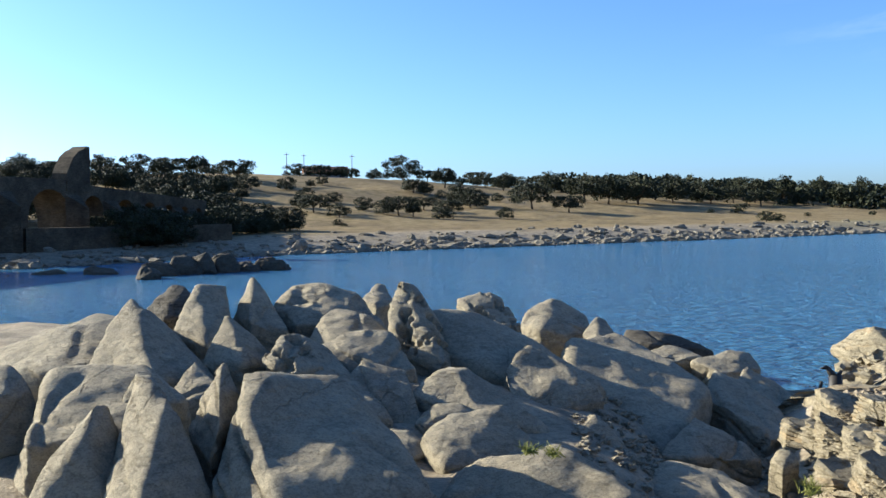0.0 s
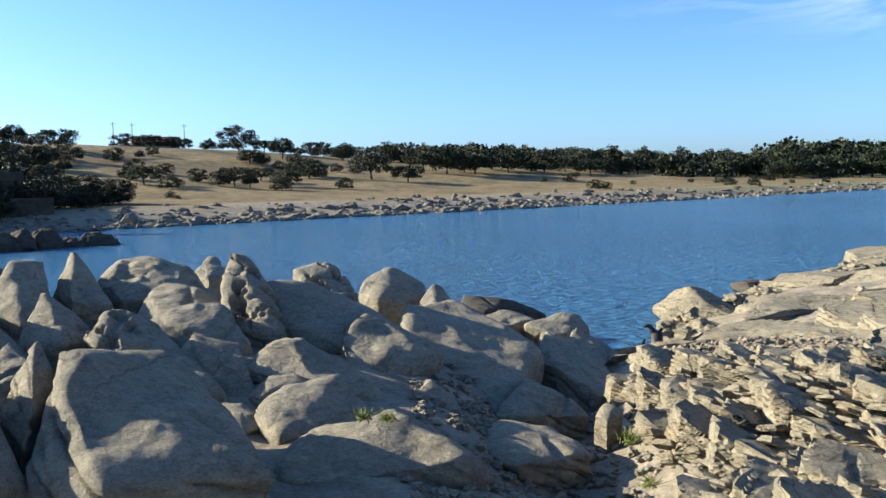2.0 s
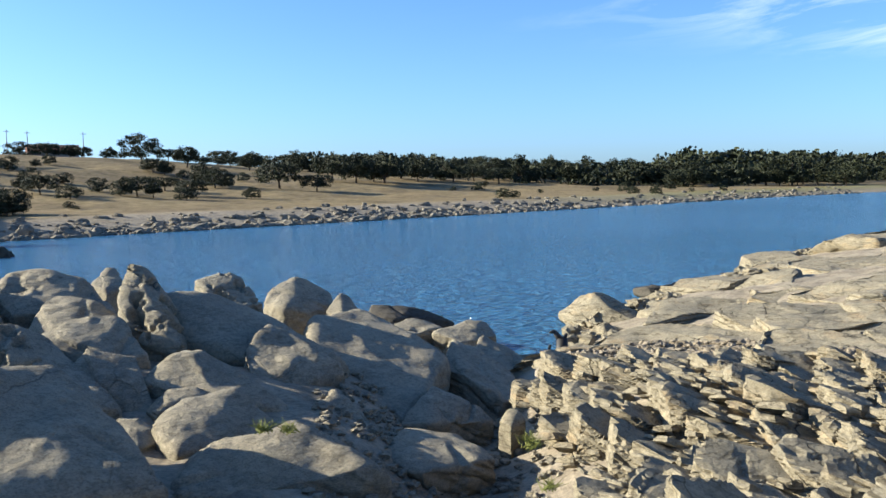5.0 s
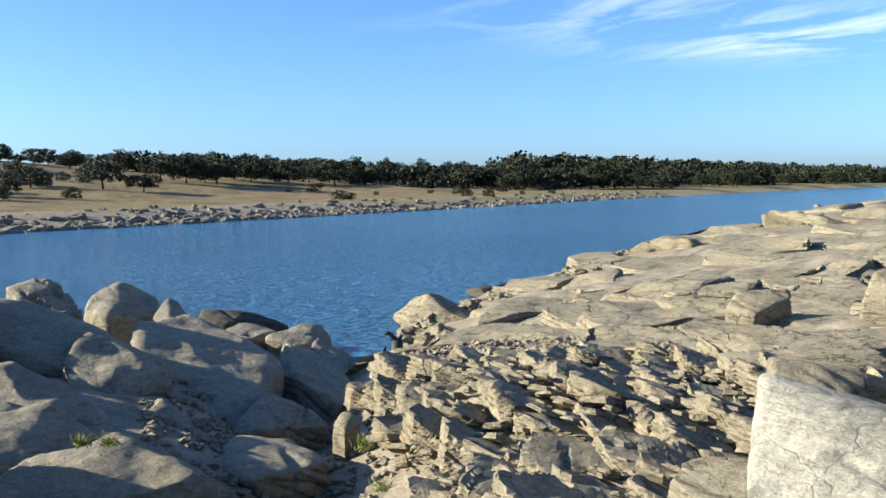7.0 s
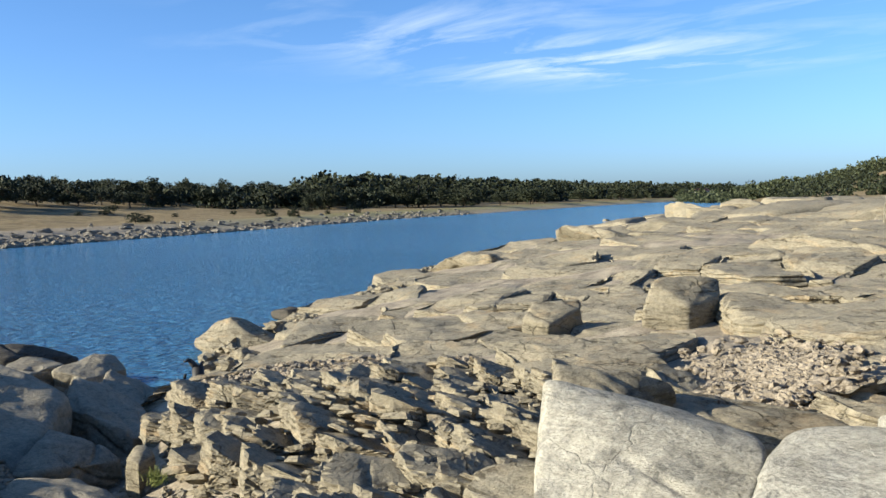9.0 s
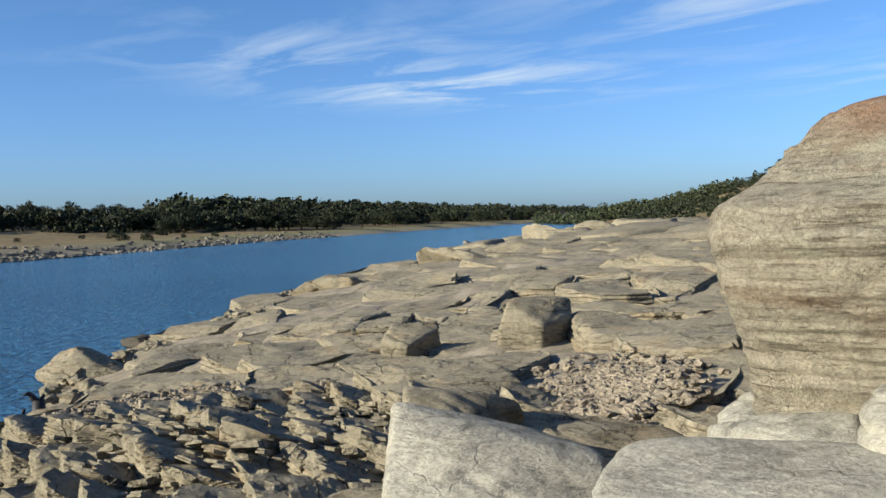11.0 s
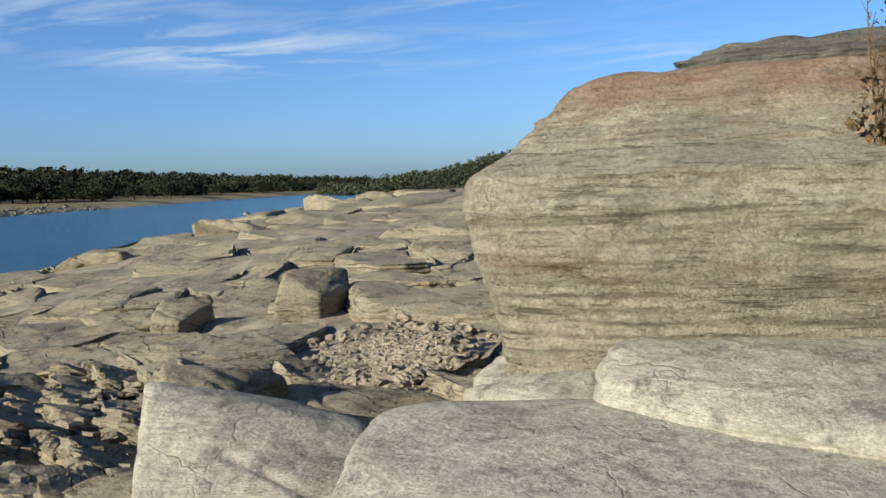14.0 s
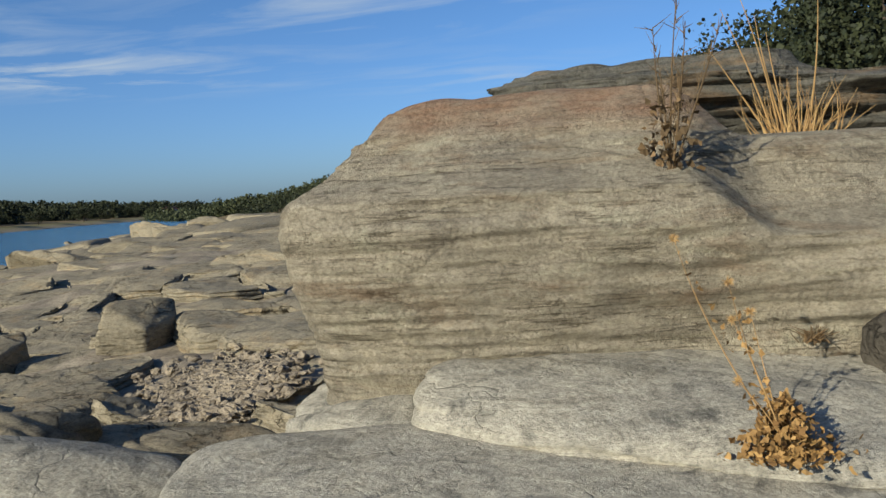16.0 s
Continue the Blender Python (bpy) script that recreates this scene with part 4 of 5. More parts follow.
# ---- the tall layered outcrop beside the path ----
def outcrop(name, origin, facing, plan, inner, profile, material, label, seed, step=0.022, rows=270, ledge=0.027, dent=(), sag=()):
    """A bedded rock mass. plan: corners (u, w) of its foot, u to the right of someone who faces it and w away from them;
    inner: the same corners one step in;
    profile: (inset, height) from foot to top. dent: (u, width, depth) clefts; sag: (u0, u1, drop) where the top falls away."""
    a = radians(facing)
    ux, wx = np.array((math.cos(a), -math.sin(a))), np.array((math.sin(a), math.cos(a)))
    plan, inner = np.array(plan, float), np.array(inner, float)
    run = np.concatenate([[0], np.cumsum(np.hypot(*np.diff(plan, axis=0).T))])
    s = np.arange(0, run[-1], step)
    k = int(0.25 / step)
    kern = np.hanning(2 * k + 3)[1:-1]
    kern /= kern.sum()
    u, w, iu, iw = (np.convolve(np.pad(np.interp(s, run, c), k, "edge"), kern, "valid") for c in (plan[:, 0], plan[:, 1], inner[:, 0], inner[:, 1]))
    iu, iw = iu - u, iw - w
    prof = np.array(profile, float)
    pr = np.concatenate([[0], np.cumsum(np.hypot(*np.diff(prof, axis=0).T))])
    q = np.linspace(0, pr[-1], rows)
    inset, high = np.interp(q, pr, prof[:, 0]), np.interp(q, pr, prof[:, 1])
    kern = np.hanning(9)[1:-1]
    kern /= kern.sum()
    inset, high = (np.convolve(np.pad(c, 3, "edge"), kern, "valid") for c in (inset, high))
    U, W = u[None, :] + iu * inset[:, None], w[None, :] + iw * inset[:, None]
    Z = np.repeat(high[:, None], len(s), 1)
    S = np.repeat(s[None, :], rows, 0)
    for u0, u1, drop in sag:
        Z = Z - drop * smoothstep(u0, u1, U) * smoothstep(prof[0, 1] + 0.6, prof[-1, 1], Z)
    bed = Z + 0.05 * fbm(S * 0.5, Z * 0.6, seed) + 0.03 * S * math.sin(seed)
    out = ledge * fbm(S * 0.5, bed * 11, seed + 3, 4) * (0.6 + 0.7 * fbm(S * 0.7, Z * 1.5, seed + 11, 2)) + 0.7 * ledge * np.abs(fbm(S * 1.1, bed * 26, seed + 8, 3)) + 0.07 * fbm(S * 0.9, Z * 1.2, seed + 5, 4)
    level = bed * 6.5 + 0.6 * fbm(S * 0.4, Z * 0.5, seed + 17, 3)
    level = level - np.floor(level)
    out = out + ledge * 1.5 * level ** 5 * smoothstep(-0.2, 0.5, fbm(S * 0.9, bed * 3, seed + 19, 3))
    split = np.abs(fbm(S * 1.6 + 0.5 * Z, Z * 0.7, seed + 23, 3))
    out = out - 0.05 * np.exp(-(split / 0.02) ** 2) * smoothstep(0.1, 0.5, fbm(S * 0.6, Z * 1.1, seed + 29, 2))
    for u0, wide, deep in dent:
        out = out - deep * np.exp(-(((U - u0 - 0.12 * fbm(Z * 2, Z * 0 + seed, seed)) / wide) ** 2))
    flat = smoothstep(prof[-1, 1] - 0.12, prof[-1, 1], Z)
    U, W, Z = U - iu * out * (1 - flat), W - iw * out * (1 - flat), Z + out * flat * 0.7
    P = np.stack([origin[0] + ux[0] * U + wx[0] * W, origin[1] + ux[1] * U + wx[1] * W, Z], -1)
    n = len(s)
    i, j = np.meshgrid(np.arange(n - 1), np.arange(rows - 1))
    faces = np.stack([j * n + i, j * n + i + 1, (j + 1) * n + i + 1, (j + 1) * n + i], -1).reshape(-1, 4)
    me = bpy.data.meshes.new(name)
    me.from_pydata(P.reshape(-1, 3).tolist(), [], faces.tolist())
    ob = finish(name, me, material)
    return tagged(ob, label, "rock")


HERE = (0.45, -0.32)
outcrop("rock_outcrop", HERE, 80, [(-1.0, 9), (-1.35, 6.2), (-1.47, 4.7), (-1.3, 4.2), (0.0, 4.1), (1.5, 4.15), (3.0, 4.0), (6, 3.8)],
        [(-0.5, 9), (-0.85, 6.5), (-0.98, 5.7), (-0.85, 5.25), (0.2, 5.1), (1.6, 5.15), (3, 5.0), (6, 4.8)],
        [(0, 1.9), (0.12, 3.1), (0.06, 3.3), (-0.06, 3.55), (-0.12, 3.8), (-0.06, 3.98), (0.28, 4.1), (0.45, 4.22), (0.65, 4.4), (0.8, 4.5), (1.0, 4.53), (1.8, 4.54)],
        CLIFF, "tall layered tan and grey rock outcrop with reddish top", 31, sag=((0.5, 0.95, 0.3),))
outcrop("upper_outcrop", HERE, 80, [(0.0, 10), (-0.45, 7.0), (-0.55, 6.2), (-0.3, 5.85), (2.0, 5.95), (6, 6.0)],
        [(0.8, 10), (0.2, 7.5), (0.05, 7.0), (0.3, 6.8), (2.2, 6.95), (6, 7.0)],
        [(0, 3.9), (0.0, 4.4), (-0.06, 4.55), (0.06, 4.66), (0.25, 4.75), (0.5, 4.8), (1.5, 4.8)],
        CAP, "grey layered rock on top of the outcrop", 47, ledge=0.13, rows=110, sag=((1.2, 1.9, 0.12),))


# ledges and loose stones in front of it
fin(((3.77, 3.38, 2.97), (4.34, 3.10, 2.79), (4.49, 2.55, 2.69)), ((3.29, 2.99, 2.59), (3.19, 2.94, 2.44), (3.57, 2.08, 2.48), (4.17, 2.29, 2.68)), 701, GREY, 56, "large smooth pale grey slab tilted on edge", grit=0.03, cuts=0, same=0.999, scoops=0, groove=0.006)
fin(((4.31, 3.83, 2.93), (4.58, 3.46, 2.87), (4.87, 3.39, 2.78), (4.17, 3.69, 2.94)), ((4.08, 3.63, 2.84), (4.33, 3.28, 2.77), (4.89, 3.36, 2.73)), 702, SLAB, 30, "tan blocky stone with a dark broken end", grit=0.04, scoops=1)
fin(((5.34, 3.42, 2.67), (5.65, 3.16, 2.60), (4.88, 3.54, 2.68)), ((4.76, 3.52, 2.65), (4.67, 2.63, 2.56), (5.51, 2.48, 2.55), (5.75, 2.84, 2.56)), 703, SLAB, 36, "low rounded brown-grey rock mound", grit=0.04, cuts=0, same=0.999, round_off=12)
fin(((3.43, 3.30, 2.59), (3.55, 3.14, 2.57)), ((3.16, 3.50, 2.54), (3.08, 3.11, 2.50), (3.35, 2.90, 2.53)), 704, SLAB, 30, "rounded tan boulder with a dark broken end", grit=0.05)
fin(((4.84, 1.89, 3.03), (4.73, 1.27, 3.08)), ((4.50, 1.94, 2.89), (4.08, 1.30, 2.97), (4.07, 1.03, 3.01), (4.82, 1.93, 2.98)), 705, GREY, 36, "low pale grey rock beside the ledge", grit=0.05, cuts=0, same=0.999, round_off=14)
fin(((4.19, 1.02, 3.23), (4.72, 0.69, 3.24), (5.09, -0.14, 3.21), (5.29, -1.06, 3.17), (5.35, -1.89, 3.14)), ((4.07, 1.04, 3.17), (3.88, 0.97, 3.08), (3.67, 0.31, 3.05), (3.65, -0.27, 3.02), (3.66, -0.96, 2.99), (3.86, -1.56, 2.95)), 706, GREY, 84, "pale grey lichen-stained ledge at the foot of the outcrop", grit=0.035, cuts=0, same=0.999, scoops=0, groove=0.03, bed=0.1, bed_dir=(0.05, 0.0, 1.0), round_off=22)
fin(((3.49, 1.81, 3.05), (3.78, 1.58, 3.00), (4.02, 0.86, 3.05), (4.00, -0.06, 3.03), (4.00, -1.03, 2.98)), ((3.09, 1.74, 2.98), (2.55, 1.43, 2.82), (2.58, 0.41, 2.90), (2.89, -0.54, 2.85), (3.49, -1.43, 2.82), (3.46, 1.90, 2.96)), 707, GREY, 84, "smooth pale grey ledge cracked across", grit=0.025, cuts=0, same=0.999, scoops=0, groove=0.008, bed=0.12, bed_dir=(0.05, 0.0, 1.0), round_off=18)
fin(((4.87, -1.00, 3.58), (4.88, -1.02, 3.54)), ((4.68, -0.78, 3.31), (4.41, -0.92, 3.32), (4.92, -1.20, 3.26)), 708, DARK, 24, "dark broken stub of rock on the ledge")


# ---- trees ----
def leaf_material(name, a, b):
    m = Mat(name, 0.7, 0.25)
    r = m.t.nodes.new("ShaderNodeNewGeometry").outputs["Random Per Island"]
    return m.done(m.ramp(r, [(0.0, a), (1.0, b)]))


def bark_material():
    m = Mat("bark", 0.95, 0.1)
    g = m.noise(6, 6, 0.7, m.mapped((3, 3, 0.6)))
    return m.done(m.ramp(g, [(0.3, (0.035, 0.028, 0.022)), (0.7, (0.1, 0.08, 0.06))]), m.bump(g, 0.8, 0.05))


LEAF = leaf_material("oak_leaves", (0.008, 0.013, 0.006), (0.036, 0.042, 0.016))
PALE_LEAF = leaf_material("willow_leaves", (0.022, 0.03, 0.012), (0.06, 0.068, 0.028))
BARK = bark_material()


def tube(bm, a, b, ra, rb, n=7):
    a, b = Vector(a), Vector(b)
    q = (b - a).to_track_quat("Z", "Y").to_matrix()
    rings = []
    for p, r in ((a, ra), (b, rb)):
        rings.append([bm.verts.new(p + q @ Vector((math.cos(6.2832 * i / n) * r, math.sin(6.2832 * i / n) * r, 0))) for i in range(n)])
    for i in range(n):
        bm.faces.new((rings[0][i], rings[0][(i + 1) % n], rings[1][(i + 1) % n], rings[1][i]))
    bm.faces.new(rings[0][::-1])
    bm.faces.new(rings[1])


def crown_mesh(name, seed, wide, low, clumps, leaves, leaf):
    """Leaf sprays in clumps: a spreading, uneven crown one metre high."""
    rng = np.random.default_rng(seed)
    verts, faces = [], []
    for c in range(clumps):
        a, r = rng.uniform(0, 6.283), math.sqrt(rng.uniform(0, 1))
        top = 1.0 - 0.38 * r ** 2 * rng.uniform(0.7, 1.3)
        z = rng.uniform(low + 0.12 * r * 0, top)
        cx, cy = math.cos(a) * r * wide, math.sin(a) * r * wide
        size = rng.uniform(0.11, 0.19)
        for k in range(leaves):
            d = rng.normal(size=3)
            d = d / np.linalg.norm(d) * size * rng.uniform(0.3, 1.0) * np.array((1.25, 1.25, 0.75))
            n = rng.normal(size=3)
            t = np.cross(n, rng.normal(size=3))
            t /= np.linalg.norm(t)
            b = np.cross(n, t)
            b /= np.linalg.norm(b)
            h = leaf * rng.uniform(0.6, 1.4)
            p = np.array((cx, cy, z)) + d
            i = len(verts)
            verts += [p - t * h, p - b * h * 0.6, p + t * h, p + b * h * 0.6]
            faces.append((i, i + 1, i + 2, i + 3))
    me = bpy.data.meshes.new(name)
    me.from_pydata([tuple(v) for v in verts], [], faces)
    return me


def tree_kind(seed, wide, low, leafmat, label, category="tree", clumps=72, leaves=56, leaf=0.032):
    rng = random.Random(seed)
    root = new("tree")
    bm = bmesh.new()
    lean = rng.uniform(-0.05, 0.05)
    tube(bm, (0, 0, -0.08), (lean, 0.01, low * 0.9), 0.045, 0.03)
    for i in range(5):
        a = i * 1.256 + rng.uniform(-0.4, 0.4)
        tube(bm, (lean, 0.01, low * 0.8), (math.cos(a) * wide * 0.55, math.sin(a) * wide * 0.55, rng.uniform(0.55, 0.78)), 0.024, 0.008, 5)
    part("trunk", bm, BARK, root)
    finish("crown", crown_mesh("crown", seed, wide, low, clumps, leaves, leaf), leafmat, root, False)
    root.location = (0, -60, -40)
    return tagged(root, label, category, "oaks of the far bank")


OAKS = [tree_kind(70 + i, w, lo, LEAF, "dark evergreen holm oak with a spreading crown") for i, (w, lo) in enumerate(((0.72, 0.3), (0.6, 0.22), (0.5, 0.32), (0.75, 0.12)))]
FIRST = [True] * len(OAKS)
SPIN = random.Random(4)


def oak(x, y, height, kind):
    """An oak of that height, on the ground at x, y."""
    height *= 1.08
    m = pose(x, y, float(land(x, y)), 0, 0, SPIN.uniform(0, 360)) @ Matrix.Diagonal((height * SPIN.uniform(0.9, 1.2), height * SPIN.uniform(0.9, 1.2), height, 1))
    ob = OAKS[kind]
    if FIRST[kind]:
        FIRST[kind] = False
        ob.matrix_world = m
    else:
        ob = copy_thing(ob, pose(0, 0, 0))
        ob.matrix_basis = m
    return ob

oak(-44.9, 214.7, 4.97, 0)
oak(-68.3, 293.1, 4.46, 1)
oak(-38.9, 195.8, 3.41, 3)
oak(-43.1, 186.4, 3.22, 0)
oak(-35.2, 172.2, 2.25, 2)
oak(-37.9, 163.5, 2.36, 0)
oak(-33.5, 153.2, 2.44, 1)
oak(-41.6, 287.2, 4.46, 3)
oak(-33.8, 285.4, 4.89, 0)
oak(-27.2, 284.0, 4.21, 2)
oak(-23.9, 283.3, 3.96, 0)
oak(-16.5, 281.6, 3.54, 1)
oak(-7.5, 279.5, 6.99, 3)
oak(-0.1, 277.9, 3.79, 0)
oak(4.6, 245.8, 5.39, 2)
oak(-3.3, 213.5, 3.55, 0)
oak(-0.8, 211.9, 2.89, 1)
oak(-31.5, 203.4, 2.74, 3)
oak(-25.8, 222.8, 2.11, 3)
oak(-27.1, 210.7, 1.74, 1)
oak(-19.6, 156.3, 3.32, 0)
oak(-23.3, 164.3, 2.08, 1)
oak(-7.7, 159.8, 2.40, 3)
oak(-5.2, 161.3, 3.65, 0)
oak(-2.6, 161.7, 2.45, 2)
oak(-0.8, 177.8, 2.70, 0)
oak(6.6, 199.9, 4.59, 1)
oak(8.9, 190.1, 3.79, 3)
oak(3.8, 168.5, 3.09, 0)
oak(14.7, 274.5, 2.70, 1)
oak(17.5, 273.8, 3.37, 0)
oak(22.1, 263.5, 4.89, 1)
oak(29.7, 282.3, 4.21, 3)
oak(22.8, 197.2, 5.96, 0)
oak(42.1, 308.4, 5.01, 2)
oak(39.3, 227.6, 6.82, 0)
oak(46.6, 233.1, 7.17, 1)
oak(53.8, 244.9, 6.63, 3)
oak(30.3, 194.5, 3.85, 0)
oak(-11.8, 164.8, 1.13, 1)
oak(2.9, 208.0, 1.90, 3)
oak(10.1, 275.5, 2.36, 1)
oak(16.5, 213.1, 1.98, 3)
oak(11.3, 197.8, 2.74, 0)
oak(-11.9, 129.8, 0.50, 3)
oak(55.3, 238.4, 7.31, 0)
oak(71.3, 262.6, 7.36, 1)
oak(84.9, 270.9, 6.51, 3)
oak(94.6, 279.0, 5.65, 0)
oak(104.3, 287.1, 7.54, 2)
oak(99.8, 269.6, 5.32, 0)
oak(117.1, 296.7, 8.13, 1)
oak(115.5, 282.5, 4.49, 3)
oak(134.1, 311.4, 6.22, 0)
oak(128.3, 277.6, 7.16, 2)
oak(176.2, 353.5, 4.77, 0)
oak(185.8, 359.6, 7.30, 1)
oak(157.2, 283.8, 7.25, 3)
oak(165.2, 281.9, 7.74, 0)
oak(176.0, 279.5, 8.03, 2)
oak(185.6, 277.6, 7.74, 0)
oak(201.5, 273.9, 8.71, 1)
oak(211.0, 271.8, 10.64, 3)
oak(193.1, 275.9, 6.29, 0)
oak(132.7, 289.4, 4.35, 2)
oak(124.2, 291.3, 4.06, 0)
oak(141.2, 287.5, 4.06, 1)
oak(149.7, 285.6, 4.16, 3)
oak(168.6, 281.4, 4.84, 0)
oak(180.0, 279.0, 3.87, 2)
oak(206.4, 273.1, 5.80, 0)
oak(197.9, 275.1, 3.87, 1)
oak(137.4, 288.2, 5.32, 3)
oak(212.8, 271.4, 5.80, 0)
oak(80.2, 268.8, 3.48, 2)
oak(67.9, 269.6, 6.05, 0)
oak(100.8, 309.6, 5.54, 1)
oak(113.0, 323.3, 6.03, 3)
oak(136.4, 358.2, 7.08, 0)
oak(128.9, 290.1, 4.84, 2)
oak(153.0, 284.8, 5.32, 0)
oak(161.0, 283.1, 4.84, 1)
oak(172.4, 280.6, 4.55, 3)
oak(189.4, 276.9, 4.64, 0)
oak(-93.0, 210.1, 4.59, 1)
oak(-90.6, 221.7, 3.59, 0)
oak(-75.9, 212.7, 5.07, 1)
oak(-70.7, 221.2, 5.22, 3)
oak(-63.0, 225.1, 4.96, 0)
oak(-57.0, 226.3, 4.95, 2)
oak(-49.5, 187.1, 3.87, 3)
oak(-54.5, 188.5, 3.67, 0)
oak(-57.4, 182.7, 3.58, 2)
oak(-63.4, 183.8, 3.64, 1)
oak(544.5, 655.1, 17.01, 1)
oak(574.5, 655.0, 16.31, 3)

# more oaks in loose rows along the crest and down the far reach
ROWS_OF_OAKS = random.Random(12)
for k in range(150):
    az = ROWS_OF_OAKS.uniform(-30, 60)
    back = ROWS_OF_OAKS.uniform(95, 260)
    d = 60.0
    while d < 900 and not (d * math.cos(radians(az)) > line_y(FAR_SHORE, d * math.sin(radians(az)))):
        d += 4
    d += back * (0.6 if az > 30 else 1.0)
    if -14 < az < 3 or (az < 38 and back < 190):
        continue
    oak(d * math.sin(radians(az)), d * math.cos(radians(az)), ROWS_OF_OAKS.uniform(5.0, 8.5) * (0.55 if az < -9 else 0.8 if az < 12 else 1.0), ROWS_OF_OAKS.randrange(4))


# thicker oaks on the slope behind the bridge
for k in range(46):
    az, d = radians(ROWS_OF_OAKS.uniform(-27, -12.5)), ROWS_OF_OAKS.uniform(125, 215)
    oak(d * math.sin(az), d * math.cos(az), ROWS_OF_OAKS.uniform(2.6, 4.6), ROWS_OF_OAKS.randrange(4))


# low scrub on the pasture
for k in range(26):
    az, back = radians(ROWS_OF_OAKS.uniform(-14, 34)), ROWS_OF_OAKS.uniform(22, 130)
    d = 60.0
    while not (d * math.cos(az) > line_y(FAR_SHORE, d * math.sin(az))):
        d += 3
    oak((d + back) * math.sin(az), (d + back) * math.cos(az), ROWS_OF_OAKS.uniform(0.9, 2.4), 3)


def wood(name, count, spot, height, material, label, seed):
    """A far wood: crowns too small to pick apart."""
    rng = np.random.default_rng(seed)
    base = crown_mesh("wood_base", seed, 0.85, 0.05, 28, 14, 0.065)
    v = np.empty(len(base.vertices) * 3)
    base.vertices.foreach_get("co", v)
    v = v.reshape(-1, 3)
    f = np.arange(len(v)).reshape(-1, 4)
    verts, faces = [], []
    for i in range(count):
        x, y = spot(rng)
        h = height * rng.uniform(0.6, 1.3)
        a = rng.uniform(0, 6.283)
        w = np.stack([v[:, 0] * math.cos(a) - v[:, 1] * math.sin(a), v[:, 0] * math.sin(a) + v[:, 1] * math.cos(a), v[:, 2]], -1) * h
        verts.append(w + (x, y, float(land(x, y)) - 0.1 * h))
        faces.append(f + i * len(v))
    me = bpy.data.meshes.new(name)
    me.from_pydata(np.concatenate(verts).tolist(), [], np.concatenate(faces).tolist())
    tagged(finish(name, me, material, None, False), label, "wood", kind="stuff")
    bpy.data.meshes.remove(base)


def far_reach(rng):
    az = radians(rng.uniform(31, 59))
    x = math.sin(az)
    d = 60.0
    while d < 2200 and not (d * math.cos(az) > line_y(FAR_SHORE, d * x)):
        d += 10
    d += rng.uniform(150, 480)
    return d * x, d * math.cos(az)


def crest_wood(rng):
    az = radians(rng.uniform(6, 36))
    d = rng.uniform(300, 420)
    return d * math.sin(az), d * math.cos(az)


wood("far_reach_wood", 460, far_reach, 13.0, LEAF, "dark distant oak wood down the river", 81)
wood("crest_wood", 120, crest_wood, 8.0, LEAF, "dark distant oak wood along the crest", 82)
wood("hillside_wood", 230, wedge_spot(60, 80, 230, 620), 6.0, LEAF, "scattered oak scrub on the near hillside", 83)
wood("river_end_wood", 120, wedge_spot(54, 66, 420, 640), 9.0, PALE_LEAF, "pale riverside trees where the river bends", 84)


# ---- rocky far shore ----
def shore_rocks():
    rng = np.random.default_rng(91)
    v, f = ball(2)
    f = np.array(f)
    verts, faces, k = [], [], 0
    while k < 1500:
        x = rng.uniform(-60, 190)
        y0 = float(line_y(FAR_SHORE, x))
        inland = rng.exponential(5.0) - 0.8
        if inland > 17 or (x > 70 and rng.random() < 0.6):
            continue
        y = y0 + inland
        s = rng.uniform(0.15, 0.6) * (1.5 if rng.random() < 0.1 else 1)
        w = v * (1 + 0.22 * rng.normal(size=(len(v), 1))) * np.array([rng.uniform(0.8, 1.8), rng.uniform(0.6, 1.2), rng.uniform(0.4, 0.9)]) * s
        verts.append(w + (x, y, max(float(land(x, y)), 0) + s * 0.15))
        faces.append(f + k * len(v))
        k += 1
    me = bpy.data.meshes.new("shore_rocks")
    me.from_pydata(np.concatenate(verts).tolist(), [], np.concatenate(faces).tolist())
    tagged(finish("shore_rocks", me, BANK, None, False), "jumbled pale rocks along the far waterline", "rocks", kind="stuff")


shore_rocks()


# ---- ruined stone bridge at the far bank ----
def masonry():
    m = Mat("bridge_masonry", 0.95, 0.1)
    w = world_coords(m)
    a = m.noise(0.5, 7, 0.7, w)
    b = m.noise(2.5, 6, 0.7, m.mapped((1, 1, 3), (0, 0, 0), w))
    col = m.ramp(a, [(0.3, (0.04, 0.034, 0.026)), (0.5, (0.085, 0.07, 0.05)), (0.7, (0.14, 0.112, 0.078))])
    col = m.mix(col, m.ramp(b, [(0.35, (0.5, 0.5, 0.5)), (0.6, (1, 1, 1))]), 0.8, "MULTIPLY")
    return m.done(col, m.bump(b, 0.8, 0.15))


MASONRY = masonry()
BRIDGE_A, BRIDGE_B = Vector((-37.35, 79.7)), Vector((-26.1, 115.1))
ALONG = (BRIDGE_B - BRIDGE_A).normalized()
ACROSS = Vector((ALONG.y, -ALONG.x))


def on_bridge(s, w, z):
    p = BRIDGE_A + ALONG * s + ACROSS * w
    return p.x, p.y, z


def deck(s):
    return float(np.interp(s, [-30, 0, 8, 12, 33, 44], [8.0, 7.7, 7.7, 7.2, 5.9, 5.2]))


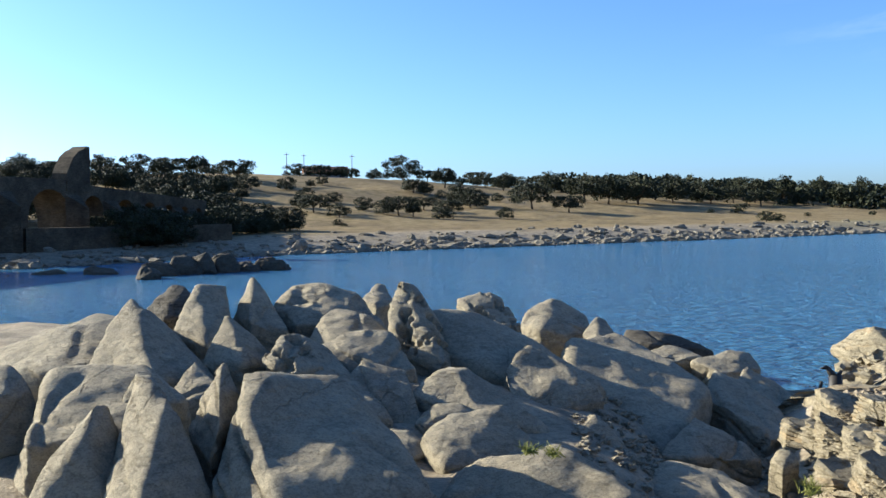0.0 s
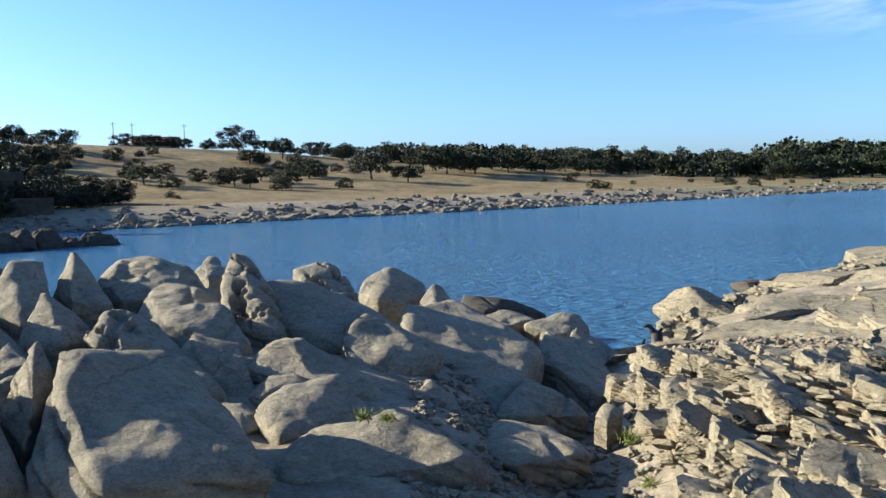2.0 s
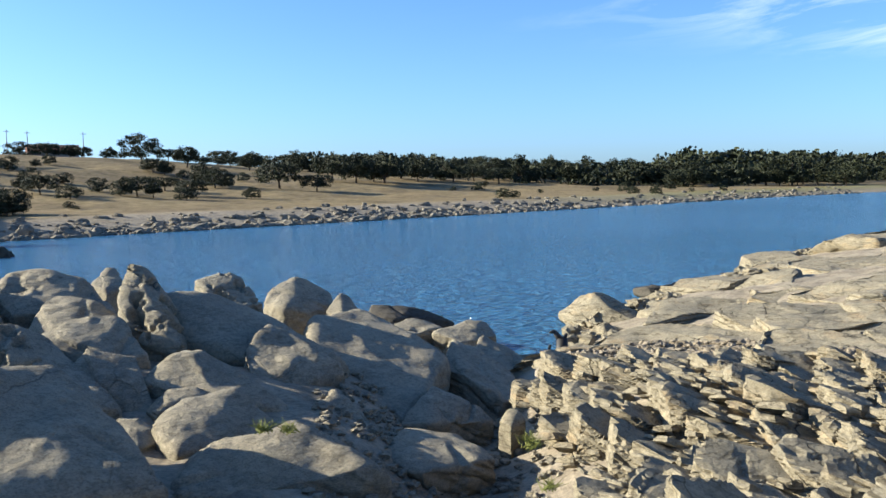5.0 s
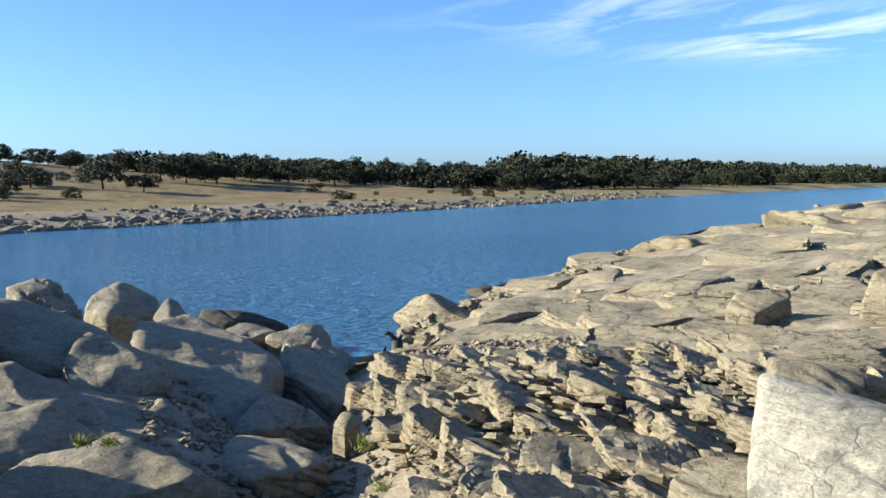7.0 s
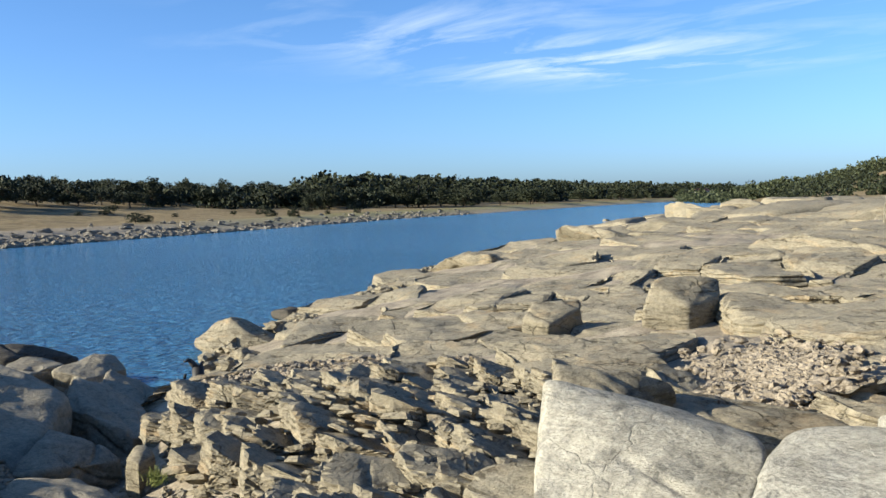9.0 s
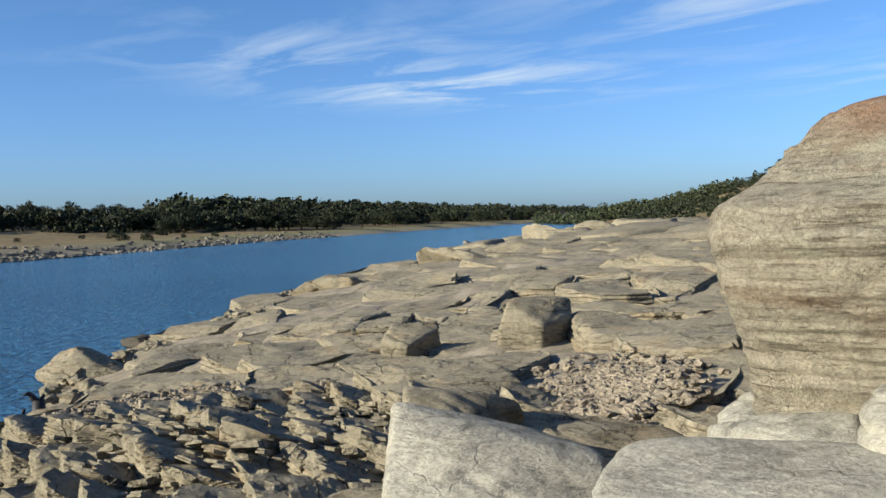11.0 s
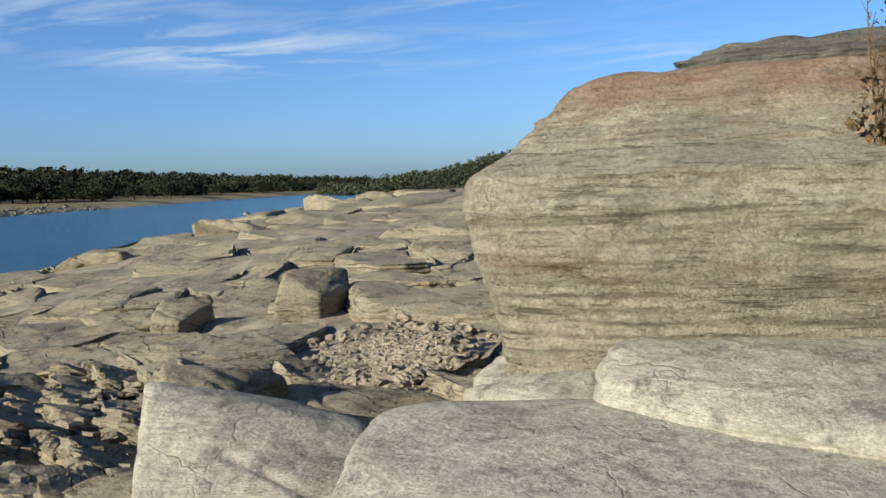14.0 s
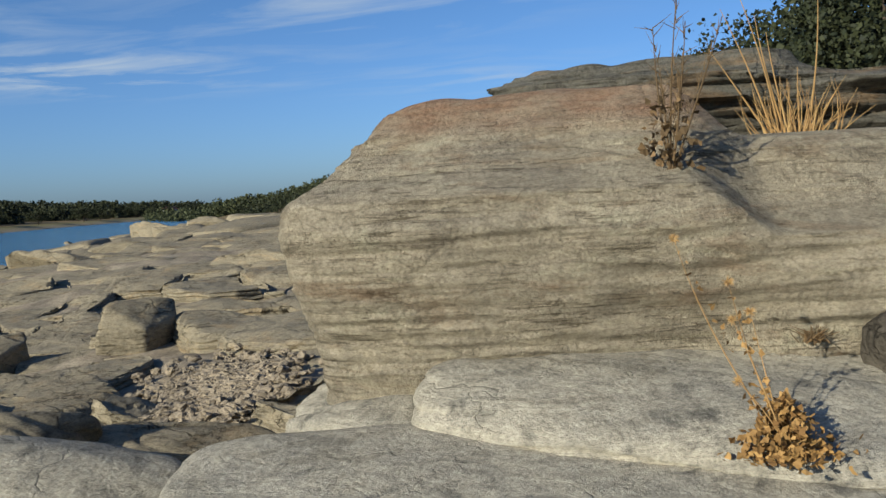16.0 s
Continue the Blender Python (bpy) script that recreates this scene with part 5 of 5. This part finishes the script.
def bridge():
    root = new("ruined_bridge")
    tagged(root, "ruined stone arch bridge with a broken gate tower", "bridge")
    centres = [-16.0, -5.5, 6.3, 12.5, 17.7, 22.0, 25.6, 28.8, 31.8]
    spans = [3.4, 3.2, 2.9, 1.5, 1.6, 1.3, 1.1, 1.0, 0.9]
    edges = [-22.0] + [(a + b) / 2 for a, b in zip(centres, centres[1:])] + [33.6]
    for c, r, s0, s1 in zip(centres, spans, edges, edges[1:]):
        bm = bmesh.new()
        spring = deck(c) - 1.0 - r
        low = -0.5
        arc = [(c - r, low), (c - r, spring)] + [(c - r * math.cos(t), spring + r * math.sin(t)) for t in np.linspace(0.2, 2.94, 13)] + [(c + r, spring), (c + r, low)]
        top = [(s0, low)] + [(float(s), deck(s)) for s in np.linspace(s0, s1, len(arc) - 2)] + [(s1, low)]
        lines = [[[bm.verts.new(on_bridge(s, w, z)) for s, z in line] for line in (arc, top)] for w in (0.0, -4.0)]
        for k in range(len(arc) - 1):
            (fa, ft), (ba, bt) = lines
            bm.faces.new((fa[k], fa[k + 1], ft[k + 1], ft[k]))
            bm.faces.new((ba[k + 1], ba[k], bt[k], bt[k + 1]))
            bm.faces.new((fa[k + 1], fa[k], ba[k], ba[k + 1]))
            bm.faces.new((ft[k], ft[k + 1], bt[k + 1], bt[k]))
        bmesh.ops.recalc_face_normals(bm, faces=bm.faces)
        part("arch_bay", bm, MASONRY, root, smooth=False)
    for s in edges[1:-1]:
        bm = bmesh.new()
        h = deck(s) - 1.3
        base = [(s - 1.0, 0.0), (s, 1.9), (s + 1.0, 0.0)]
        lo = [bm.verts.new(on_bridge(a, w, -0.5)) for a, w in base]
        mid = [bm.verts.new(on_bridge(a, w, h - 1.4 * (w > 0))) for a, w in base]
        bm.faces.new(lo[::-1])
        bm.faces.new(mid)
        for k in range(3):
            bm.faces.new((lo[k], lo[(k + 1) % 3], mid[(k + 1) % 3], mid[k]))
        bmesh.ops.recalc_face_normals(bm, faces=bm.faces)
        part("cutwater", bm, MASONRY, root, smooth=False)
    # broken tower, its top worn to a slope
    bm = bmesh.new()
    steps = [(8.6, 1.0), (9.0, 1.7), (9.6, 2.6), (10.4, 3.2), (11.2, 3.5), (11.6, 3.75), (12.0, 3.7)]
    rings = []
    for w in (0.1, -1.6):
        rings.append(([bm.verts.new(on_bridge(s, w, 6.6)) for s, h in steps], [bm.verts.new(on_bridge(s, w, 7.3 + h)) for s, h in steps]))
    for k in range(len(steps) - 1):
        for lo, hi in rings:
            bm.faces.new((lo[k], lo[k + 1], hi[k + 1], hi[k]))
        bm.faces.new((rings[0][1][k], rings[0][1][k + 1], rings[1][1][k + 1], rings[1][1][k]))
    for k in (0, -1):
        bm.faces.new((rings[0][0][k], rings[0][1][k], rings[1][1][k], rings[1][0][k]))
    bmesh.ops.recalc_face_normals(bm, faces=bm.faces)
    part("tower", bm, MASONRY, root, "broken masonry tower stump", smooth=False)


def bank_wall():
    bm = bmesh.new()
    pts = [(-62, 64), (-46, 73), (-36, 80.5), (-31, 87), (-26, 93.5), (-22, 99)]
    for (x0, y0), (x1, y1) in zip(pts, pts[1:]):
        n = Vector((y1 - y0, x0 - x1)).normalized() * 0.9
        lo = [bm.verts.new((x, y, -0.3)) for x, y in ((x0 + n.x, y0 + n.y), (x1 + n.x, y1 + n.y), (x1 - n.x, y1 - n.y), (x0 - n.x, y0 - n.y))]
        hi = [bm.verts.new((v.co.x, v.co.y + 0.15, 3.1)) for v in lo]
        bm.faces.new(hi)
        for k in range(4):
            bm.faces.new((lo[k], lo[(k + 1) % 4], hi[(k + 1) % 4], hi[k]))
    bmesh.ops.recalc_face_normals(bm, faces=bm.faces)
    tagged(part("bank_wall", bm, MASONRY, None, smooth=False), "long low stone embankment below the ruined bridge", "wall", kind="structure")


bridge()
bank_wall()
for k in range(34):
    s, w = ROWS_OF_OAKS.uniform(9, 44), ROWS_OF_OAKS.uniform(1.5, 7.5)
    p = on_bridge(s, w, 0)
    oak(p[0], p[1], ROWS_OF_OAKS.uniform(1.4, 3.4), 3)


def cottage(x, y, wide, deep, high, label):
    root = new("cottage")
    z = float(land(x, y)) - 0.2
    white = Mat("limewash", 0.9, 0.2).done((0.42, 0.4, 0.36))
    tile = Mat("roof_tile", 0.9, 0.2).done((0.3, 0.14, 0.08))
    bm = bmesh.new()
    bmesh.ops.create_cube(bm, size=1.0, matrix=pose(0, 0, high / 2) @ Matrix.Diagonal((wide, deep, high, 1)))
    part("wall", bm, white, root, smooth=False)
    bm = bmesh.new()
    e = 0.3
    v = [bm.verts.new(p) for p in ((-wide / 2 - e, -deep / 2 - e, high), (wide / 2 + e, -deep / 2 - e, high), (wide / 2 + e, deep / 2 + e, high), (-wide / 2 - e, deep / 2 + e, high),
                                   (-wide / 2 - e, 0, high + deep * 0.3), (wide / 2 + e, 0, high + deep * 0.3))]
    for f in ((0, 1, 5, 4), (2, 3, 4, 5), (0, 4, 3), (1, 2, 5), (3, 2, 1, 0)):
        bm.faces.new([v[i] for i in f])
    part("roof", bm, tile, root, smooth=False)
    root.matrix_world = pose(x, y, z, 0, 0, 12)
    tagged(root, label, "house")


cottage(-33.0, 294.0, 14, 7, 2.6, "low farmhouse among oaks on the crest")
cottage(655.0, 455.0, 18, 9, 5.0, "small pale farmhouse far down the river")


# ---- poles on the crest ----
POLE = Mat("grey_pole", 0.9, 0.2).done((0.12, 0.11, 0.1))


def utility_pole(x, y, high):
    root = new("utility_pole")
    root.location = (x, y, float(land(x, y)))
    tagged(root, "thin grey utility pole on the crest", "pole", "poles on the crest")
    bm = bmesh.new()
    tube(bm, (0, 0, -0.5), (0, 0, high), 0.14, 0.1)
    part("mast", bm, POLE, root)
    bm = bmesh.new()
    tube(bm, (-0.8, 0, high - 0.6), (0.8, 0, high - 0.6), 0.07, 0.07, 4)
    part("crossarm", bm, POLE, root)


for x, y in ((-44.0, 285.0), (-39.0, 288.0), (-23.5, 284.0)):
    utility_pole(x, y, 8.0)


# ---- driftwood snag in the cove ----
WOOD = Mat("wet_wood", 0.6, 0.4).done((0.02, 0.018, 0.016))


def snag():
    bm = bmesh.new()
    tube(bm, (0, 0, -0.7), (0.02, 0, 0.26), 0.18, 0.13)
    tube(bm, (0.02, 0, 0.18), (-0.16, 0.03, 0.42), 0.09, 0.05)
    tube(bm, (-0.16, 0.03, 0.42), (-0.3, 0.0, 0.4), 0.05, 0.02)
    tube(bm, (0.05, 0, 0.2), (0.14, 0, 0.36), 0.06, 0.03)
    tube(bm, (-0.46, -0.05, -0.5), (-0.3, -0.05, 0.14), 0.07, 0.03)
    ob = part("driftwood_snag", bm, WOOD, None, "dark wet driftwood snag standing in the cove")
    ob.location = (8.5, 18.75, 0.25)
    tagged(ob, category="driftwood")


snag()


# ---- dry plants on the ledges ----
def straw(name, a, b):
    m = Mat(name, 0.8, 0.2)
    r = m.t.nodes.new("ShaderNodeNewGeometry").outputs["Random Per Island"]
    return m.done(m.ramp(r, [(0, a), (1, b)]))


STRAW = straw("straw", (0.26, 0.15, 0.06), (0.46, 0.31, 0.13))
WEED = straw("dry_weed", (0.07, 0.05, 0.028), (0.18, 0.115, 0.055))
DRYLEAF = straw("dry_leaf", (0.15, 0.08, 0.028), (0.36, 0.22, 0.08))
GREEN = straw("green_tuft", (0.09, 0.11, 0.02), (0.22, 0.22, 0.06))


def blade(bm, a, b, r, bend=0.1, rng=random, n=4):
    """A thin bent stalk that tapers from a to b."""
    a, b = Vector(a), Vector(b)
    side = Vector((rng.uniform(-1, 1), rng.uniform(-1, 1), 0)) * bend * (b - a).length
    turn = (b - a).to_track_quat("Z", "Y").to_matrix()
    rings = []
    for i in range(n + 1):
        t = i / n
        p = a.lerp(b, t) + side * (t * (1 - t) * 2)
        q = r * (1 - 0.75 * t)
        rings.append([bm.verts.new(p + turn @ Vector((math.cos(1.5708 * k) * q, math.sin(1.5708 * k) * q, 0))) for k in range(4)])
    for lo, hi in zip(rings, rings[1:]):
        for k in range(4):
            bm.faces.new((lo[k], lo[(k + 1) % 4], hi[(k + 1) % 4], hi[k]))
    bm.faces.new(rings[0][::-1])
    bm.faces.new(rings[-1])


def curled_leaf(bm, p, size, rng):
    d = Vector((rng.gauss(0, 1), rng.gauss(0, 1), rng.gauss(0.2, 0.7))).normalized()
    s = d.orthogonal().normalized()
    s.rotate(Matrix.Rotation(rng.uniform(0, 6.28), 3, d))
    u = d.cross(s)
    row = []
    for i in range(4):
        t = i / 3
        c = Vector(p) + d * size * t + u * size * 0.5 * t * t
        w = size * 0.33 * math.sin(math.pi * min(0.95, t * 0.85 + 0.12)) * (1.4 if i % 2 else 0.8)
        row.append((bm.verts.new(c - s * w + u * w * 0.5), bm.verts.new(c + s * w + u * w * 0.5)))
    for (a, b), (c, e) in zip(row, row[1:]):
        bm.faces.new((a, b, e, c))


def thistle_head(bm, p, r, rng):
    for i in range(46):
        d = Vector((rng.gauss(0, 1), rng.gauss(0, 1), rng.gauss(0.3, 0.9))).normalized()
        tube(bm, Vector(p) + d * r * 0.3, Vector(p) + d * r * rng.uniform(0.8, 1.3), r * 0.12, r * 0.02, 3)


def thistle(base, heads):
    rng = random.Random(3)
    root = new("dry_thistle")
    root.location = base
    tagged(root, "dead golden thistle with curled leaves growing from a crack", "plant")
    bm = bmesh.new()
    for k in range(760):
        a, r = rng.uniform(0, 6.28), abs(rng.gauss(0, 0.095))
        curled_leaf(bm, (math.cos(a) * r, math.sin(a) * r, max(0.0, rng.uniform(-0.01, 0.2) - r * 0.9)), rng.uniform(0.018, 0.04), rng)
    tagged(part("leaf_rosette", bm, DRYLEAF, root, "curled brown-gold dead leaves", smooth=False), kind="stuff")
    for h in heads:
        bm = bmesh.new()
        blade(bm, (0, 0, 0.02), h, 0.0038, 0.14, rng, 7)
        stem = part("stem", bm, STRAW, root, smooth=False)
        bm = bmesh.new()
        for k in range(22):
            t = rng.uniform(0.15, 0.95)
            curled_leaf(bm, Vector(h) * t, rng.uniform(0.012, 0.03), rng)
        tagged(part("stem_leaves", bm, DRYLEAF, stem, smooth=False), kind="stuff")
        bm = bmesh.new()
        thistle_head(bm, h, 0.02, rng)
        part("seed_head", bm, STRAW, stem, "spiny dry seed head", smooth=False)


def tall_weed(base, tips):
    rng = random.Random(6)
    root = new("dry_weed")
    root.location = base
    tagged(root, "tall dead grey-brown weed in a rock cleft", "plant")
    for tip in tips:
        bm = bmesh.new()
        blade(bm, (0, 0, -0.05), tip, 0.006, 0.05, rng, 8)
        for k in range(26):
            t = rng.uniform(0.2, 1.0)
            p = Vector(tip) * t
            blade(bm, p, p + Vector((rng.gauss(0, 0.035), rng.gauss(0, 0.035), rng.uniform(0.01, 0.08))), 0.0025, 0.1, rng, 2)
        part("stem", bm, WEED, root, smooth=False)
    bm = bmesh.new()
    for k in range(130):
        curled_leaf(bm, (rng.gauss(0, 0.05), rng.gauss(0, 0.06), rng.uniform(-0.02, 0.3)), rng.uniform(0.02, 0.05), rng)
    part("dead_leaves", bm, WEED, root, "matted dead leaves", smooth=False)


def grass_clump(base, spread, tall, seed=1):
    rng = random.Random(seed)
    root = new("dry_grass")
    root.location = base
    tagged(root, "clump of straw-yellow dry grass on the rock", "grass")
    bm = bmesh.new()
    for k in range(90):
        w = rng.gauss(0, spread)
        h = rng.uniform(0.1, 0.34)
        blade(bm, (rng.gauss(0, 0.05), w, -0.05), (rng.gauss(0, 0.05), w * 1.5 + rng.gauss(0, 0.07), h), 0.0034, 0.2, rng, 3)
    part("tuft", bm, STRAW, root, smooth=False)
    for tip in tall:
        bm = bmesh.new()
        blade(bm, (0, tip[1] * 0.35, 0), tip, 0.0065, 0.05, rng, 7)
        part("stalk", bm, STRAW, root, smooth=False)


def tuft(x, y, z, seed, material=None):
    rng = random.Random(seed)
    bm = bmesh.new()
    for k in range(40):
        blade(bm, (rng.gauss(0, 0.03), rng.gauss(0, 0.03), -0.03), (rng.gauss(0, 0.05), rng.gauss(0, 0.05), rng.uniform(0.01, 0.055)), 0.004, 0.2, rng, 2)
    ob = part("grass_tuft", bm, material or GREEN, None, "small yellow-green tuft between the rocks", smooth=False)
    ob.location = (x, y, z)
    tagged(ob, category="grass", group="tufts between rocks")

thistle((3.68, -0.44, 3.055), [(-0.086, 0.166, 0.593), (-0.092, 0.336, 0.743), (-0.086, 0.099, 0.493), (-0.086, 0.156, 0.465), (-0.086, 0.145, 0.257)])
tall_weed((4.70, -0.03, 4.06), [(0.003, -0.055, 0.778), (-0.003, 0.056, 0.636), (0.004, -0.087, 0.647), (-0.002, 0.033, 0.454), (0.003, -0.054, 0.421), (0.008, -0.246, 0.655)])
grass_clump((6.3, -0.68, 4.25), 0.09, [(0.01, 0.433, 0.784), (0.01, 0.329, 0.875), (0.009, 0.237, 0.727), (-0.009, -0.119, 0.851), (0.008, 0.174, 0.618), (0.0, 0.004, 0.395), (-0.017, -0.227, 0.271), (-0.024, -0.285, 0.132), (0.008, 0.509, 0.549)])
tuft(4.70, -0.61, 3.29, 41, WEED)
tuft(-4.43, 11.37, 2.66, 20)
tuft(-2.69, 8.80, 2.62, 21)
tuft(0.67, 6.16, 2.37, 22)
tuft(0.86, 6.24, 2.33, 23)
tuft(2.58, 6.07, 2.12, 24)
tuft(2.76, 6.47, 1.95, 25)
tuft(2.49, 5.50, 1.97, 26)

# oaks on the rise behind the outcrop
NEAR_OAK = tree_kind(95, 0.62, 0.2, LEAF, "dark evergreen oak on the rise behind the outcrop", clumps=190, leaves=70, leaf=0.017)
NEAR_OAK["group"] = "oaks behind the outcrop"
for i, (x, y, h) in enumerate(((42.0, -2.4, 6.6), (47.0, -4.5, 6.2), (27.5, -4.6, 5.2), (30.0, -6.5, 7.2))):
    m = pose(x, y, float(land(x, y)), 0, 0, i * 77) @ Matrix.Diagonal((h, h, h, 1))
    if i:
        copy_thing(NEAR_OAK, pose(0, 0, 0)).matrix_basis = m
    else:
        NEAR_OAK.matrix_world = m
